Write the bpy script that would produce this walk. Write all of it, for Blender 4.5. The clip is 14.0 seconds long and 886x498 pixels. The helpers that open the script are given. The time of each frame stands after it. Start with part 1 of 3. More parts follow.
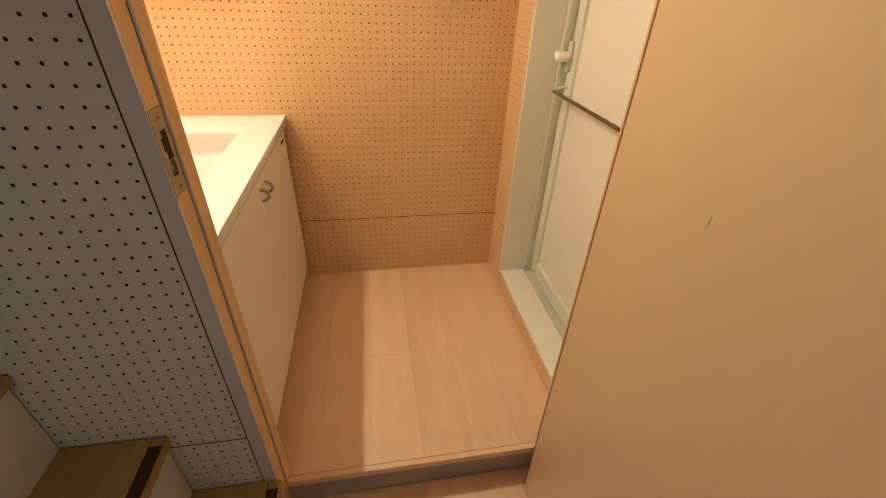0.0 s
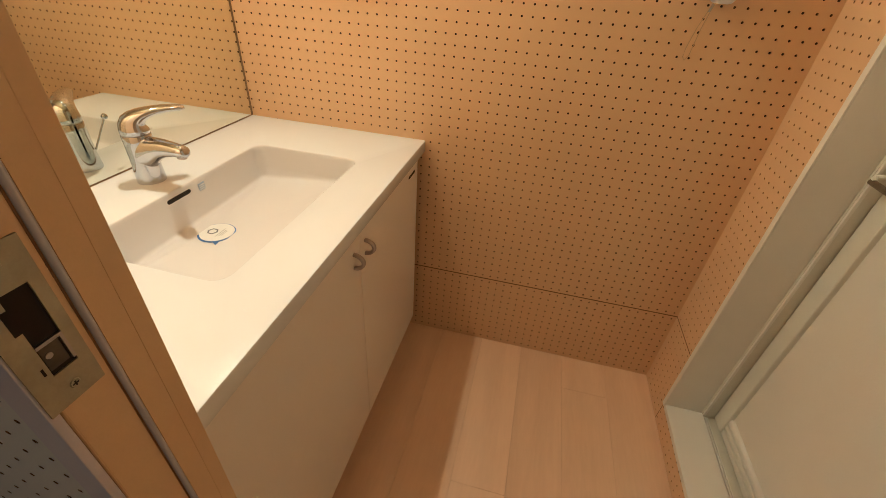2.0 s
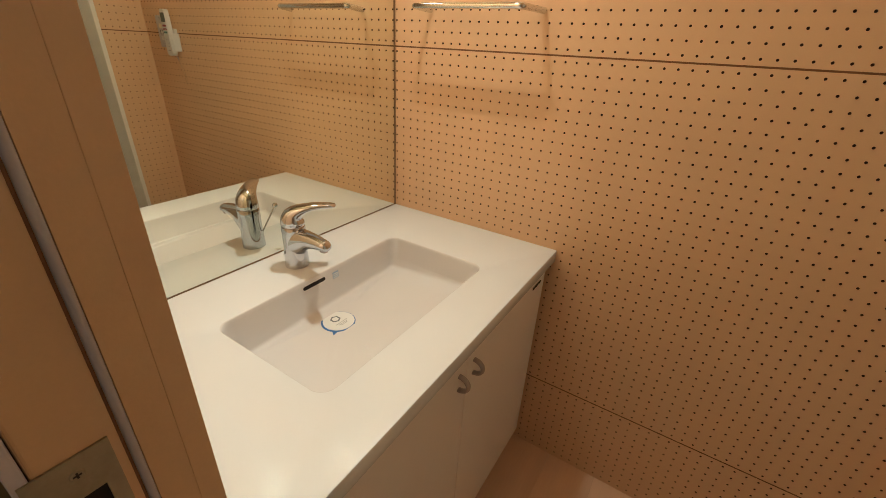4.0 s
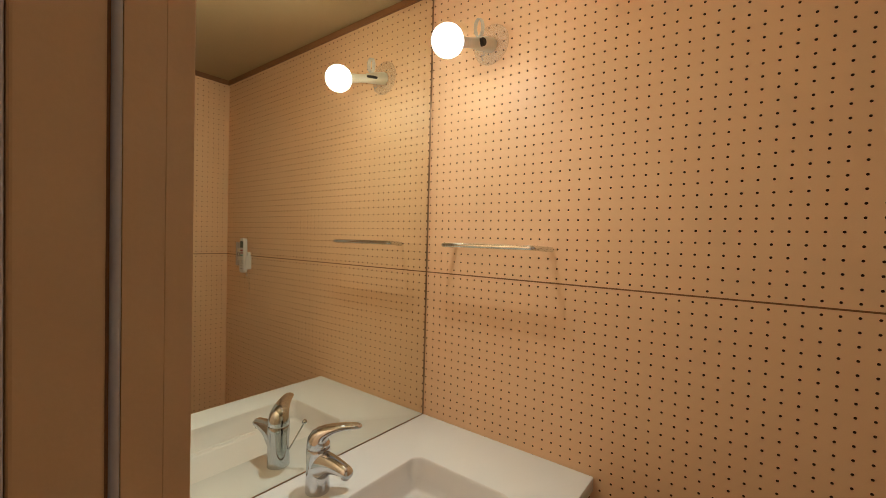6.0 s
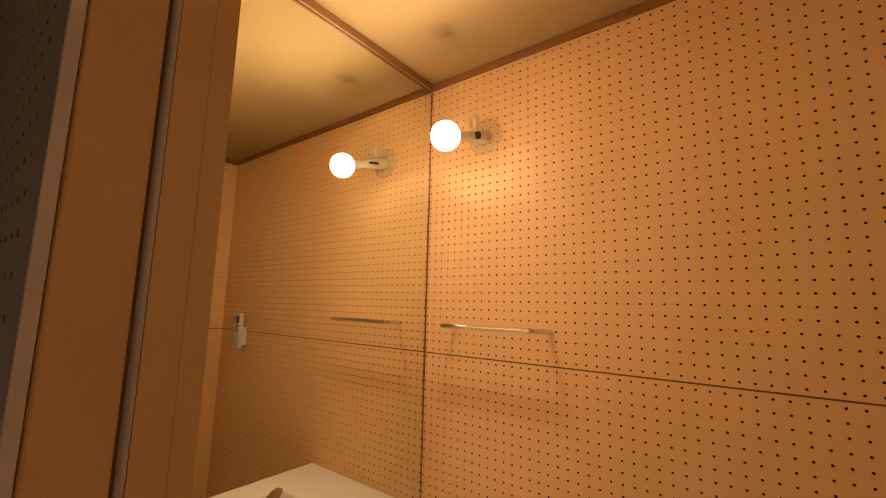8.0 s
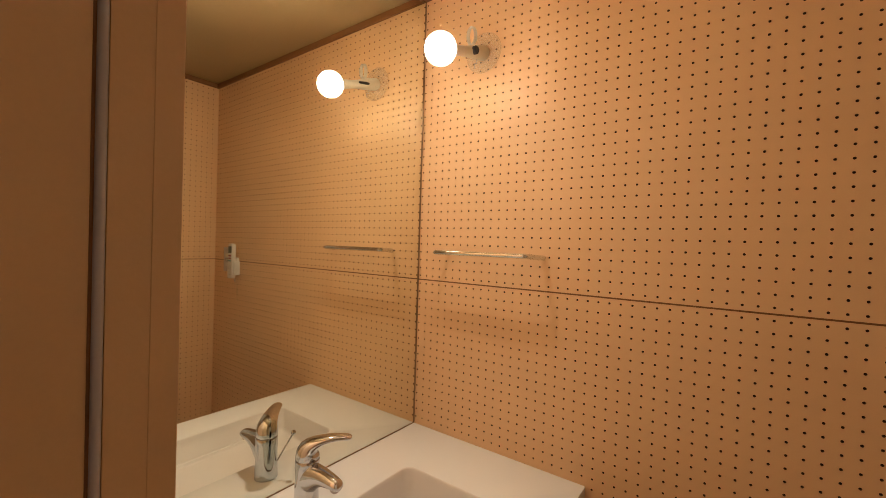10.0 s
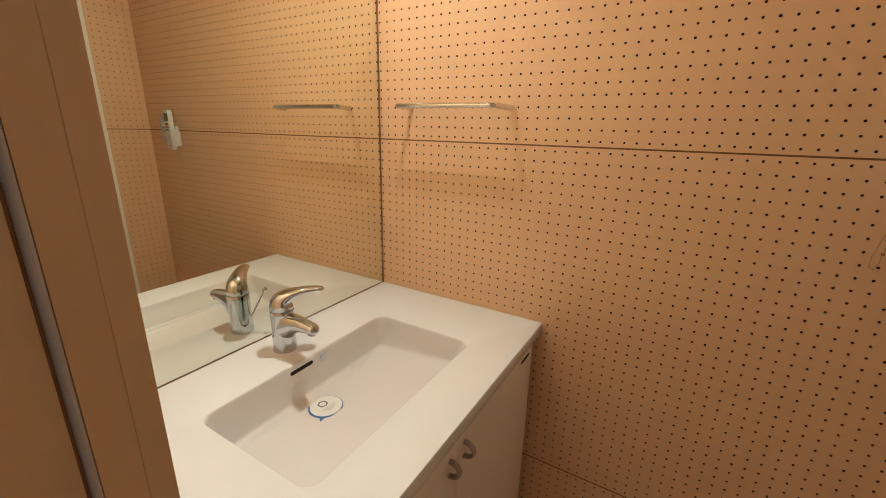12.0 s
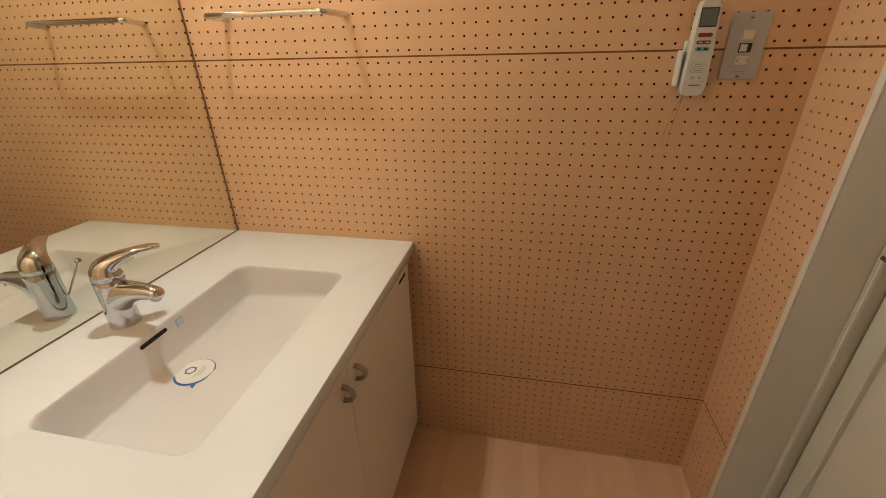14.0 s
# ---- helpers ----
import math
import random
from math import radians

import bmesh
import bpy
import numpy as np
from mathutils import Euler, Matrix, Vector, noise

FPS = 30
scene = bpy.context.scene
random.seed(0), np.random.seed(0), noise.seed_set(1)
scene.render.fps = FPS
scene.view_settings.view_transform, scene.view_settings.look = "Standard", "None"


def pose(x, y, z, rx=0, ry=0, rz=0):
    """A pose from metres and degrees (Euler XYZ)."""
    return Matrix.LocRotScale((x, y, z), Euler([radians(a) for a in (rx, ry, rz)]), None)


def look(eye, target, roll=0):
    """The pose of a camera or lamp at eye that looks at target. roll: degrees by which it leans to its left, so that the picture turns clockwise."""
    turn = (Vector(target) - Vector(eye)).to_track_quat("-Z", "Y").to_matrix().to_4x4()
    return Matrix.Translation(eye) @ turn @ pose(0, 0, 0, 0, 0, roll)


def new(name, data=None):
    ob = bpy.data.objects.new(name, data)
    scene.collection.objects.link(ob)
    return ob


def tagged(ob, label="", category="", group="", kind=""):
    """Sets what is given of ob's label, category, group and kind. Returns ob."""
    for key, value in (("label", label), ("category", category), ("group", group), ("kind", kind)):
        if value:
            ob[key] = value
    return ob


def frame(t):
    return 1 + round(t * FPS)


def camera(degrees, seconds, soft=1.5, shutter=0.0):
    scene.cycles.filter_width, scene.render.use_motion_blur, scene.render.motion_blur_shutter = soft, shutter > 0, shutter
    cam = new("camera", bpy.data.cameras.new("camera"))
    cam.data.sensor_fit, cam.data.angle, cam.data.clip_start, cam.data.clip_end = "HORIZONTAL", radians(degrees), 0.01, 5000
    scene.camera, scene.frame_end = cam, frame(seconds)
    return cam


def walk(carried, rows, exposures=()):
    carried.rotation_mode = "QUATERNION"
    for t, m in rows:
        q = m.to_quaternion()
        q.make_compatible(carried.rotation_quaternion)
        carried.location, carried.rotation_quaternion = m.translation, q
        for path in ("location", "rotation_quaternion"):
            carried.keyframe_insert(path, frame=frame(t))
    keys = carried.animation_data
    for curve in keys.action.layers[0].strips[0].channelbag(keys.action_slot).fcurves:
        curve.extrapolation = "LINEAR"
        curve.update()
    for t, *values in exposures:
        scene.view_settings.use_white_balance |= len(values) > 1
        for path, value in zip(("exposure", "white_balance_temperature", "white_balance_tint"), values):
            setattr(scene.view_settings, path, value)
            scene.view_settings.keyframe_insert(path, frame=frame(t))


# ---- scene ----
cam = camera(94.8, 14.0, soft=0.62)
PATH = [
    (0, (0.843, -1.568, 1.135), (1.155, 0.079, 0.043), 2.4),
    (0.5, (0.835, -1.475, 1.127), (1.082, 0.19, 0.047), 2.3),
    (1, (0.867, -1.321, 1.126), (0.909, 0.324, -0.01), 1.7),
    (1.5, (0.867, -1.211, 1.123), (0.712, 0.417, -0.028), 2.9),
    (2, (0.831, -1.077, 1.12), (0.509, 0.538, -0.015), 4.4),
    (2.5, (0.797, -0.991, 1.132), (0.256, 0.586, 0.027), 4.1),
    (2.7, (0.787, -0.99, 1.123), (0.174, 0.593, 0.065), 4.2),
    (4.8, (0.8107, -0.975, 1.2139), (-0.2952, 0.5664, 0.5865), 2.3),
    (5, (0.8227, -0.984, 1.2109), (-0.3222, 0.5754, 0.7045), 2.33),
    (5.5, (0.8299, -0.9963, 1.245), (-0.369, 0.5864, 0.9706), 1.74),
    (6, (0.8359, -1.0029, 1.2836), (-0.3901, 0.5869, 1.2358), 1.55),
    (6.5, (0.8368, -1.0126, 1.306), (-0.3808, 0.5676, 1.4509), 1.72),
    (7, (0.84, -1.017, 1.332), (-0.369, 0.557, 1.578), 1.3),
    (7.2, (0.843, -1.021, 1.334), (-0.362, 0.552, 1.61), 1.3),
    (9.5, (0.834, -1.007, 1.306), (-0.362, 0.592, 1.407), 1.7),
    (10, (0.829, -1.001, 1.293), (-0.355, 0.61, 1.267), 1.8),
    (10.5, (0.835, -1.0, 1.2699), (-0.333, 0.62, 1.1111), 1.82),
    (11, (0.8254, -0.9953, 1.25), (-0.2888, 0.6383, 0.9332), 1.84),
    (11.5, (0.823, -0.9951, 1.2311), (-0.2347, 0.6402, 0.773), 1.49),
    (12, (0.8153, -0.9927, 1.2151), (-0.1616, 0.6567, 0.6426), 1.25),
    (12.5, (0.8281, -0.9853, 1.2094), (-0.0741, 0.6633, 0.5255), 0.51),
    (13, (0.823, -0.987, 1.197), (0.045, 0.689, 0.431), 0.1),
    (13.5, (0.82, -0.984, 1.186), (0.219, 0.739, 0.366), -0.5),
    (14, (0.83, -0.982, 1.182), (0.461, 0.783, 0.317), -1.3),
]
# seconds, stops, kelvin, tint
EXPOSURES = [(0.0, 6.12, 6450, 1), (1.5, 5.72, 6750, 1), (2.0, 5.5, 6150, 2), (2.5, 5.24, 5800, 1), (5.0, 5.07, 5550, 1), (5.5, 5.02, 5350, 0), (6.0, 4.87, 5400, 0), (6.5, 4.71, 6850, 6), (7.0, 4.69, 9700, 23), (7.2, 4.69, 9700, 23), (9.5, 4.71, 8500, 15), (10.0, 4.82, 6700, 13), (10.5, 4.9, 5900, 7), (11.0, 5.02, 5550, 4), (12.5, 5.13, 5530, 3), (14.0, 5.1, 5570, 3)]
walk(cam, [(t, look(eye, target, roll)) for t, eye, target, roll in PATH], EXPOSURES)

# ---- light ----
world = bpy.data.worlds.new("world")
scene.world = world
world.use_nodes = True
world.node_tree.nodes["Background"].inputs[0].default_value = (0.5, 0.55, 0.65, 1)
world.node_tree.nodes["Background"].inputs[1].default_value = 0.0006
BULB = (0.212, -0.198, 1.774)
BULB_COLOUR, BULB_POWER = (1.0, 0.89, 0.69), 86.5
# added fill lamp, unseen, low by the far hall wall, to brighten the hall
fill_light = bpy.data.lights.new("hall_fill", "AREA")
fill_light.shape, fill_light.size, fill_light.size_y = "RECTANGLE", 0.8, 0.7
fill_light.energy, fill_light.color = 0.0135, (0.98, 0.97, 0.88)
new("hall_fill", fill_light).matrix_world = look((0.35, -1.93, 0.8), (0.2, -1.0, 0.4))


# ---- materials ----
def material(name, rgb, rough=0.5, metal=0.0, tone=0.06, size=6.0, bump=0.02, grain=300.0, stretch=(1, 1, 1), spread=0.0, second=None):
    """A surface with two scales of variation: broad tone and fine grain."""
    m = bpy.data.materials.new(name)
    m.use_nodes = True
    nt = m.node_tree
    n, lk = nt.nodes, nt.links
    b = n["Principled BSDF"]
    b.inputs["Roughness"].default_value, b.inputs["Metallic"].default_value = rough, metal
    tc = n.new("ShaderNodeTexCoord")
    mp = n.new("ShaderNodeMapping")
    mp.inputs["Scale"].default_value = stretch
    lk.new(tc.outputs["Object"], mp.inputs["Vector"])
    vec = mp.outputs["Vector"]
    info = n.new("ShaderNodeObjectInfo")
    if spread:
        add = n.new("ShaderNodeVectorMath")
        add.operation = "MULTIPLY_ADD"
        comb = n.new("ShaderNodeCombineXYZ")
        for i in range(3):
            lk.new(info.outputs["Random"], comb.inputs[i])
        lk.new(comb.outputs[0], add.inputs[0])
        add.inputs[1].default_value = (37, 53, 71)
        lk.new(vec, add.inputs[2])
        vec = add.outputs[0]
    big = n.new("ShaderNodeTexNoise")
    big.inputs["Scale"].default_value, big.inputs["Detail"].default_value = size, 4
    lk.new(vec, big.inputs["Vector"])
    fine = n.new("ShaderNodeTexNoise")
    fine.inputs["Scale"].default_value, fine.inputs["Detail"].default_value = grain, 2
    lk.new(vec, fine.inputs["Vector"])
    total = n.new("ShaderNodeMath")
    total.operation = "MULTIPLY_ADD"
    lk.new(fine.outputs["Fac"], total.inputs[0])
    total.inputs[1].default_value = 0.35
    lk.new(big.outputs["Fac"], total.inputs[2])
    if spread:
        more = n.new("ShaderNodeMath")
        more.operation = "MULTIPLY_ADD"
        lk.new(info.outputs["Random"], more.inputs[0])
        more.inputs[1].default_value = spread
        lk.new(total.outputs[0], more.inputs[2])
        total = more
    ramp = n.new("ShaderNodeMapRange")
    ramp.inputs["From Min"].default_value, ramp.inputs["From Max"].default_value = 0.35, 1.0 + spread
    lk.new(total.outputs[0], ramp.inputs["Value"])
    mix = n.new("ShaderNodeMix")
    mix.data_type = "RGBA"
    lk.new(ramp.outputs["Result"], mix.inputs["Factor"])
    low = second or tuple(c * (1 - tone) for c in rgb)
    mix.inputs["A"].default_value = (*low, 1)
    mix.inputs["B"].default_value = (*[min(1, c * (1 + tone)) for c in rgb], 1)
    lk.new(mix.outputs["Result"], b.inputs["Base Color"])
    rr = n.new("ShaderNodeMapRange")
    rr.inputs["To Min"].default_value, rr.inputs["To Max"].default_value = rough * 0.85, min(1, rough * 1.15)
    lk.new(big.outputs["Fac"], rr.inputs["Value"])
    lk.new(rr.outputs["Result"], b.inputs["Roughness"])
    if bump:
        bp = n.new("ShaderNodeBump")
        bp.inputs["Strength"].default_value, bp.inputs["Distance"].default_value = bump, 0.002
        lk.new(fine.outputs["Fac"], bp.inputs["Height"])
        lk.new(bp.outputs["Normal"], b.inputs["Normal"])
    return m


def plain(name, rgb, rough=0.4, metal=0.0, transmission=0.0, ior=1.45, alpha=1.0):
    m = bpy.data.materials.new(name)
    m.use_nodes = True
    b = m.node_tree.nodes["Principled BSDF"]
    b.inputs["Base Color"].default_value = (*rgb, 1)
    b.inputs["Roughness"].default_value, b.inputs["Metallic"].default_value = rough, metal
    b.inputs["Transmission Weight"].default_value, b.inputs["IOR"].default_value = transmission, ior
    return m


BOARD = material("beige_pegboard", (0.775, 0.508, 0.300), 0.48, tone=0.05, size=3, bump=0.06, grain=500)
BOARD_WHITE = material("white_pegboard", (0.66, 0.66, 0.66), 0.5, tone=0.05, size=4, bump=0.05, grain=400)
# near-black, so that thin sheets carry the shade of slots and recesses
VOID = material("hollow_shade", (0.014, 0.008, 0.006), 0.9, tone=0.2, bump=0)
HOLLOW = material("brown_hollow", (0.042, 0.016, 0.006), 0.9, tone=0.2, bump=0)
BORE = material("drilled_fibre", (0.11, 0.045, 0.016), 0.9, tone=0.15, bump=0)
# lighter copies of HOLLOW and BORE: light falling into east holes, put into colour
LIT_HOLLOW = material("lit_hollow", (0.22, 0.11, 0.05), 0.9, tone=0.15, bump=0)
LIT_BORE = material("lit_fibre", (0.34, 0.18, 0.085), 0.9, tone=0.15, bump=0)
BACKING = material("brown_backing", (0.20, 0.092, 0.034), 0.8, tone=0.2)
JOINT = material("brown_joint", (0.20, 0.088, 0.032), 0.7, tone=0.15, bump=0)
BEIGE = material("beige_laminate", (0.69, 0.462, 0.27), 0.36, tone=0.05, size=2.5, bump=0.03, grain=350)
CEILING = material("beige_ceiling_paper", (0.385, 0.265, 0.135), 0.7, tone=0.06, size=3, bump=0.12, grain=260)
TRIM = material("brown_trim", (0.24, 0.105, 0.04), 0.5, tone=0.12, size=9, bump=0.05, stretch=(1, 1, 1))
CASING = material("grey_casing", (0.62, 0.58, 0.66), 0.5, tone=0.06)
MAPLE = material("maple_floor", (0.92, 0.655, 0.465), 0.33, size=3.2, bump=0.02, grain=34, stretch=(5, 0.5, 5), spread=0.6, second=(0.73, 0.475, 0.315))
SEAM = material("seam_dark", (0.62, 0.41, 0.26), 0.8, tone=0.1, bump=0)
TREAD = material("oak_tread", (0.40, 0.26, 0.09), 0.4, tone=0.15, size=3, bump=0.05, grain=60, stretch=(8, 1, 8), second=(0.30, 0.18, 0.06))
NOSING = material("dark_nosing", (0.055, 0.016, 0.010), 0.7, tone=0.2, bump=0.1)
RISER = material("white_riser", (0.62, 0.60, 0.60), 0.55, tone=0.06)
WALLPAINT = material("white_wall_paper", (0.66, 0.65, 0.64), 0.8, tone=0.05, bump=0.1)
SOLID = material("white_solid_surface", (0.76, 0.775, 0.79), 0.21, tone=0.015, size=4, bump=0.01, grain=500)
PORCELAIN = material("white_basin_resin", (0.715, 0.70, 0.70), 0.25, tone=0.015, size=4, bump=0.01, grain=500)
CABINET = material("white_cabinet_laminate", (0.83, 0.78, 0.73), 0.38, tone=0.025, size=3, bump=0.02)
CHROME = material("chrome", (0.58, 0.60, 0.65), 0.06, 1.0, tone=0.02, size=30, bump=0.0)
POLISHED = material("polished_steel", (0.78, 0.77, 0.76), 0.07, 1.0, tone=0.05, size=25, bump=0.01, grain=150)
STEEL = material("brushed_steel", (0.80, 0.79, 0.77), 0.20, 1.0, tone=0.08, size=20, bump=0.04, grain=120, stretch=(1, 12, 12))
# dark base colour stands in for dark reflections on the bath door's bar
DARKSTEEL = material("dark_reflection_steel", (0.33, 0.28, 0.23), 0.24, 1.0, tone=0.1, size=30, bump=0.02)
BRASS = material("worn_strike_metal", (0.40, 0.36, 0.27), 0.42, 0.8, tone=0.16, size=40, bump=0.06)
NICKEL = material("dull_nickel", (0.42, 0.38, 0.37), 0.34, 1.0, tone=0.08, size=40, bump=0.02)
GASKET = material("grey_rubber", (0.50, 0.49, 0.56), 0.5, tone=0.08, bump=0.02)
IVORY = material("ivory_plastic", (0.78, 0.76, 0.68), 0.35, tone=0.02, bump=0.01)
FRAME = material("white_aluminium", (0.84, 0.81, 0.75), 0.38, 0.0, tone=0.03, bump=0.02)
REVEAL = material("grey_white_enamel", (0.80, 0.775, 0.72), 0.4, tone=0.03, bump=0.02)
FRAME_GREY = material("grey_channel", (0.76, 0.73, 0.64), 0.4, 0.0, tone=0.05, bump=0.02)
FROST = material("frosted_panel", (0.83, 0.79, 0.715), 0.45, tone=0.02, size=3, bump=0.25, grain=250)
WHITE = material("white_plastic", (0.70, 0.69, 0.67), 0.35, tone=0.02, bump=0.01)
CREAM = plain("cream_plastic", (0.78, 0.72, 0.56), 0.4)
PLATE = material("satin_plate", (0.54, 0.52, 0.54), 0.42, 0.15, tone=0.05, size=30, bump=0.03)
BLACK = plain("black_plastic", (0.03, 0.03, 0.035), 0.5)
LCD = plain("grey_green_display", (0.16, 0.19, 0.17), 0.25)
RED = plain("red_key", (0.30, 0.04, 0.05), 0.45)
TEAL = plain("teal_key", (0.16, 0.44, 0.42), 0.45)
GREY = plain("grey_print", (0.42, 0.42, 0.43), 0.5)
BLUE = plain("blue_print", (0.05, 0.16, 0.42), 0.4)
LIGHTBLUE = plain("pale_blue_print", (0.38, 0.50, 0.66), 0.4)
INK = plain("slate_print", (0.16, 0.17, 0.20), 0.5)
PAPER = plain("white_sticker", (0.80, 0.81, 0.80), 0.35)
SILVER = plain("mirror_silver", (0.83, 0.845, 0.765), 0.0, 1.0)
CLEAR = bpy.data.materials.new("clear_plastic")
CLEAR.use_nodes = True
CLEAR.node_tree.nodes["Principled BSDF"].inputs["Base Color"].default_value = (0.9, 0.88, 0.84, 1)
CLEAR.node_tree.nodes["Principled BSDF"].inputs["Roughness"].default_value = 0.08
CLEAR.node_tree.nodes["Principled BSDF"].inputs["Alpha"].default_value = 0.11
LOOP = CLEAR.copy()
LOOP.name = "milky_plastic"
LOOP.node_tree.nodes["Principled BSDF"].inputs["Alpha"].default_value = 0.55
GLOBE = bpy.data.materials.new("lit_globe")
GLOBE.use_nodes = True


def glow(m, strength, clear):
    nt = m.node_tree
    nt.nodes.clear()
    out, em = nt.nodes.new("ShaderNodeOutputMaterial"), nt.nodes.new("ShaderNodeEmission")
    em.inputs["Color"].default_value, em.inputs["Strength"].default_value = (*BULB_COLOUR, 1), strength
    last = em.outputs[0]
    if clear:
        add, tr = nt.nodes.new("ShaderNodeAddShader"), nt.nodes.new("ShaderNodeBsdfTransparent")
        nt.links.new(em.outputs[0], add.inputs[0])
        nt.links.new(tr.outputs[0], add.inputs[1])
        last = add.outputs[0]
    nt.links.new(last, out.inputs["Surface"])


CORE = bpy.data.materials.new("glowing_core")
CORE.use_nodes = True
glow(GLOBE, 0.32, True)
glow(CORE, BULB_POWER, False)


# ---- builders ----
def structure(name, label, category):
    return tagged(new(name), label, category, kind="structure")


def thing(name, base, label, category, group=""):
    ob = new(name)
    ob.location = base
    ob.empty_display_size = 0.05
    return tagged(ob, label, category, group)


def root(ob):
    while ob.parent:
        ob = ob.parent
    return ob


def part(name, bm, mats, parent, label="", smooth=False):
    """Link bm, built in world coordinates, as one mesh under parent."""
    bmesh.ops.translate(bm, vec=-root(parent).location, verts=bm.verts)
    me = bpy.data.meshes.new(name)
    bm.to_mesh(me)
    bm.free()
    for m in mats if isinstance(mats, (list, tuple)) else (mats,):
        me.materials.append(m)
    if smooth:
        for p in me.polygons:
            p.use_smooth = True
        me.set_sharp_from_angle(angle=radians(40))
    ob = new(name, me)
    ob.parent = parent
    return tagged(ob, label)


def box(x0, x1, y0, y1, z0, z1, bevel=0.0, into=None, segments=2):
    bm = into or bmesh.new()
    made = bmesh.ops.create_cube(bm, size=1, matrix=Matrix.LocRotScale(((x0 + x1) / 2, (y0 + y1) / 2, (z0 + z1) / 2), None, (abs(x1 - x0), abs(y1 - y0), abs(z1 - z0))))
    if bevel:
        edges = list({e for v in made["verts"] for e in v.link_edges})
        bmesh.ops.bevel(bm, geom=edges, offset=bevel, segments=segments, profile=0.5, affect="EDGES", clamp_overlap=True)
    return bm


def loft(rings, into=None, cap=True, closed=False):
    """A skin over rings of equally many points."""
    bm = into or bmesh.new()
    vs = [[bm.verts.new(p) for p in r] for r in rings]
    n = len(rings[0])
    pairs = list(zip(vs, vs[1:])) + ([(vs[-1], vs[0])] if closed else [])
    for a, b in pairs:
        for i in range(n):
            bm.faces.new((a[i], a[(i + 1) % n], b[(i + 1) % n], b[i]))
    if cap and not closed:
        bm.faces.new(vs[0][::-1])
        bm.faces.new(vs[-1])
    bmesh.ops.recalc_face_normals(bm, faces=bm.faces)
    return bm


def ring(centre, a, b, n=16):
    c, a, b = Vector(centre), Vector(a), Vector(b)
    return [c + a * math.cos(2 * math.pi * i / n) + b * math.sin(2 * math.pi * i / n) for i in range(n)]


def tube(points, r, n=10, into=None, flat=1.0):
    """A round bar through points; flat squeezes it upright."""
    pts = [Vector(p) for p in points]
    rings = []
    for i, p in enumerate(pts):
        d = (pts[min(i + 1, len(pts) - 1)] - pts[max(i - 1, 0)]).normalized()
        side = d.cross(Vector((0, 0, 1)))
        if side.length < 0.05:
            side = d.cross(Vector((0, 1, 0)))
        side.normalize()
        rr = r[i] if isinstance(r, (list, tuple)) else r
        rings.append(ring(p, side * rr, side.cross(d).normalized() * rr * flat, n))
    return loft(rings, into)


def cylinder(p0, p1, r0, r1=None, n=20, into=None, bevel=0.0):
    p0, p1 = Vector(p0), Vector(p1)
    r1 = r0 if r1 is None else r1
    d = (p1 - p0).normalized()
    a = d.orthogonal().normalized()
    b = d.cross(a)
    st = [(p0, r0), (p1, r1)]
    if bevel:
        st = [(p0, r0), (p1 - d * bevel, r1), (p1, r1 - bevel)]
    return loft([ring(p, a * r, b * r, n) for p, r in st], into)


def arc(points, k=5, size=0.02):
    """Rounds the inner corners of a broken line."""
    pts = [Vector(p) for p in points]
    out = [pts[0]]
    for a, b, c in zip(pts, pts[1:], pts[2:]):
        u, v = b + (a - b).normalized() * size, b + (c - b).normalized() * size
        out += [u.lerp(b, i / k).lerp(b.lerp(v, i / k), i / k) for i in range(k + 1)]
    return out + [pts[-1]]


def rounded(x0, x1, y0, y1, z, r, k=7):
    pts = []
    for cx, cy, s in ((x1 - r, y1 - r, 0), (x0 + r, y1 - r, 1), (x0 + r, y0 + r, 2), (x1 - r, y0 + r, 3)):
        for i in range(k + 1):
            a = math.pi / 2 * (s + i / k)
            pts.append(Vector((cx + r * math.cos(a), cy + r * math.sin(a), z)))
    return pts


PITCH, HOLE, DEEP = 0.025, 0.0026, 0.0040


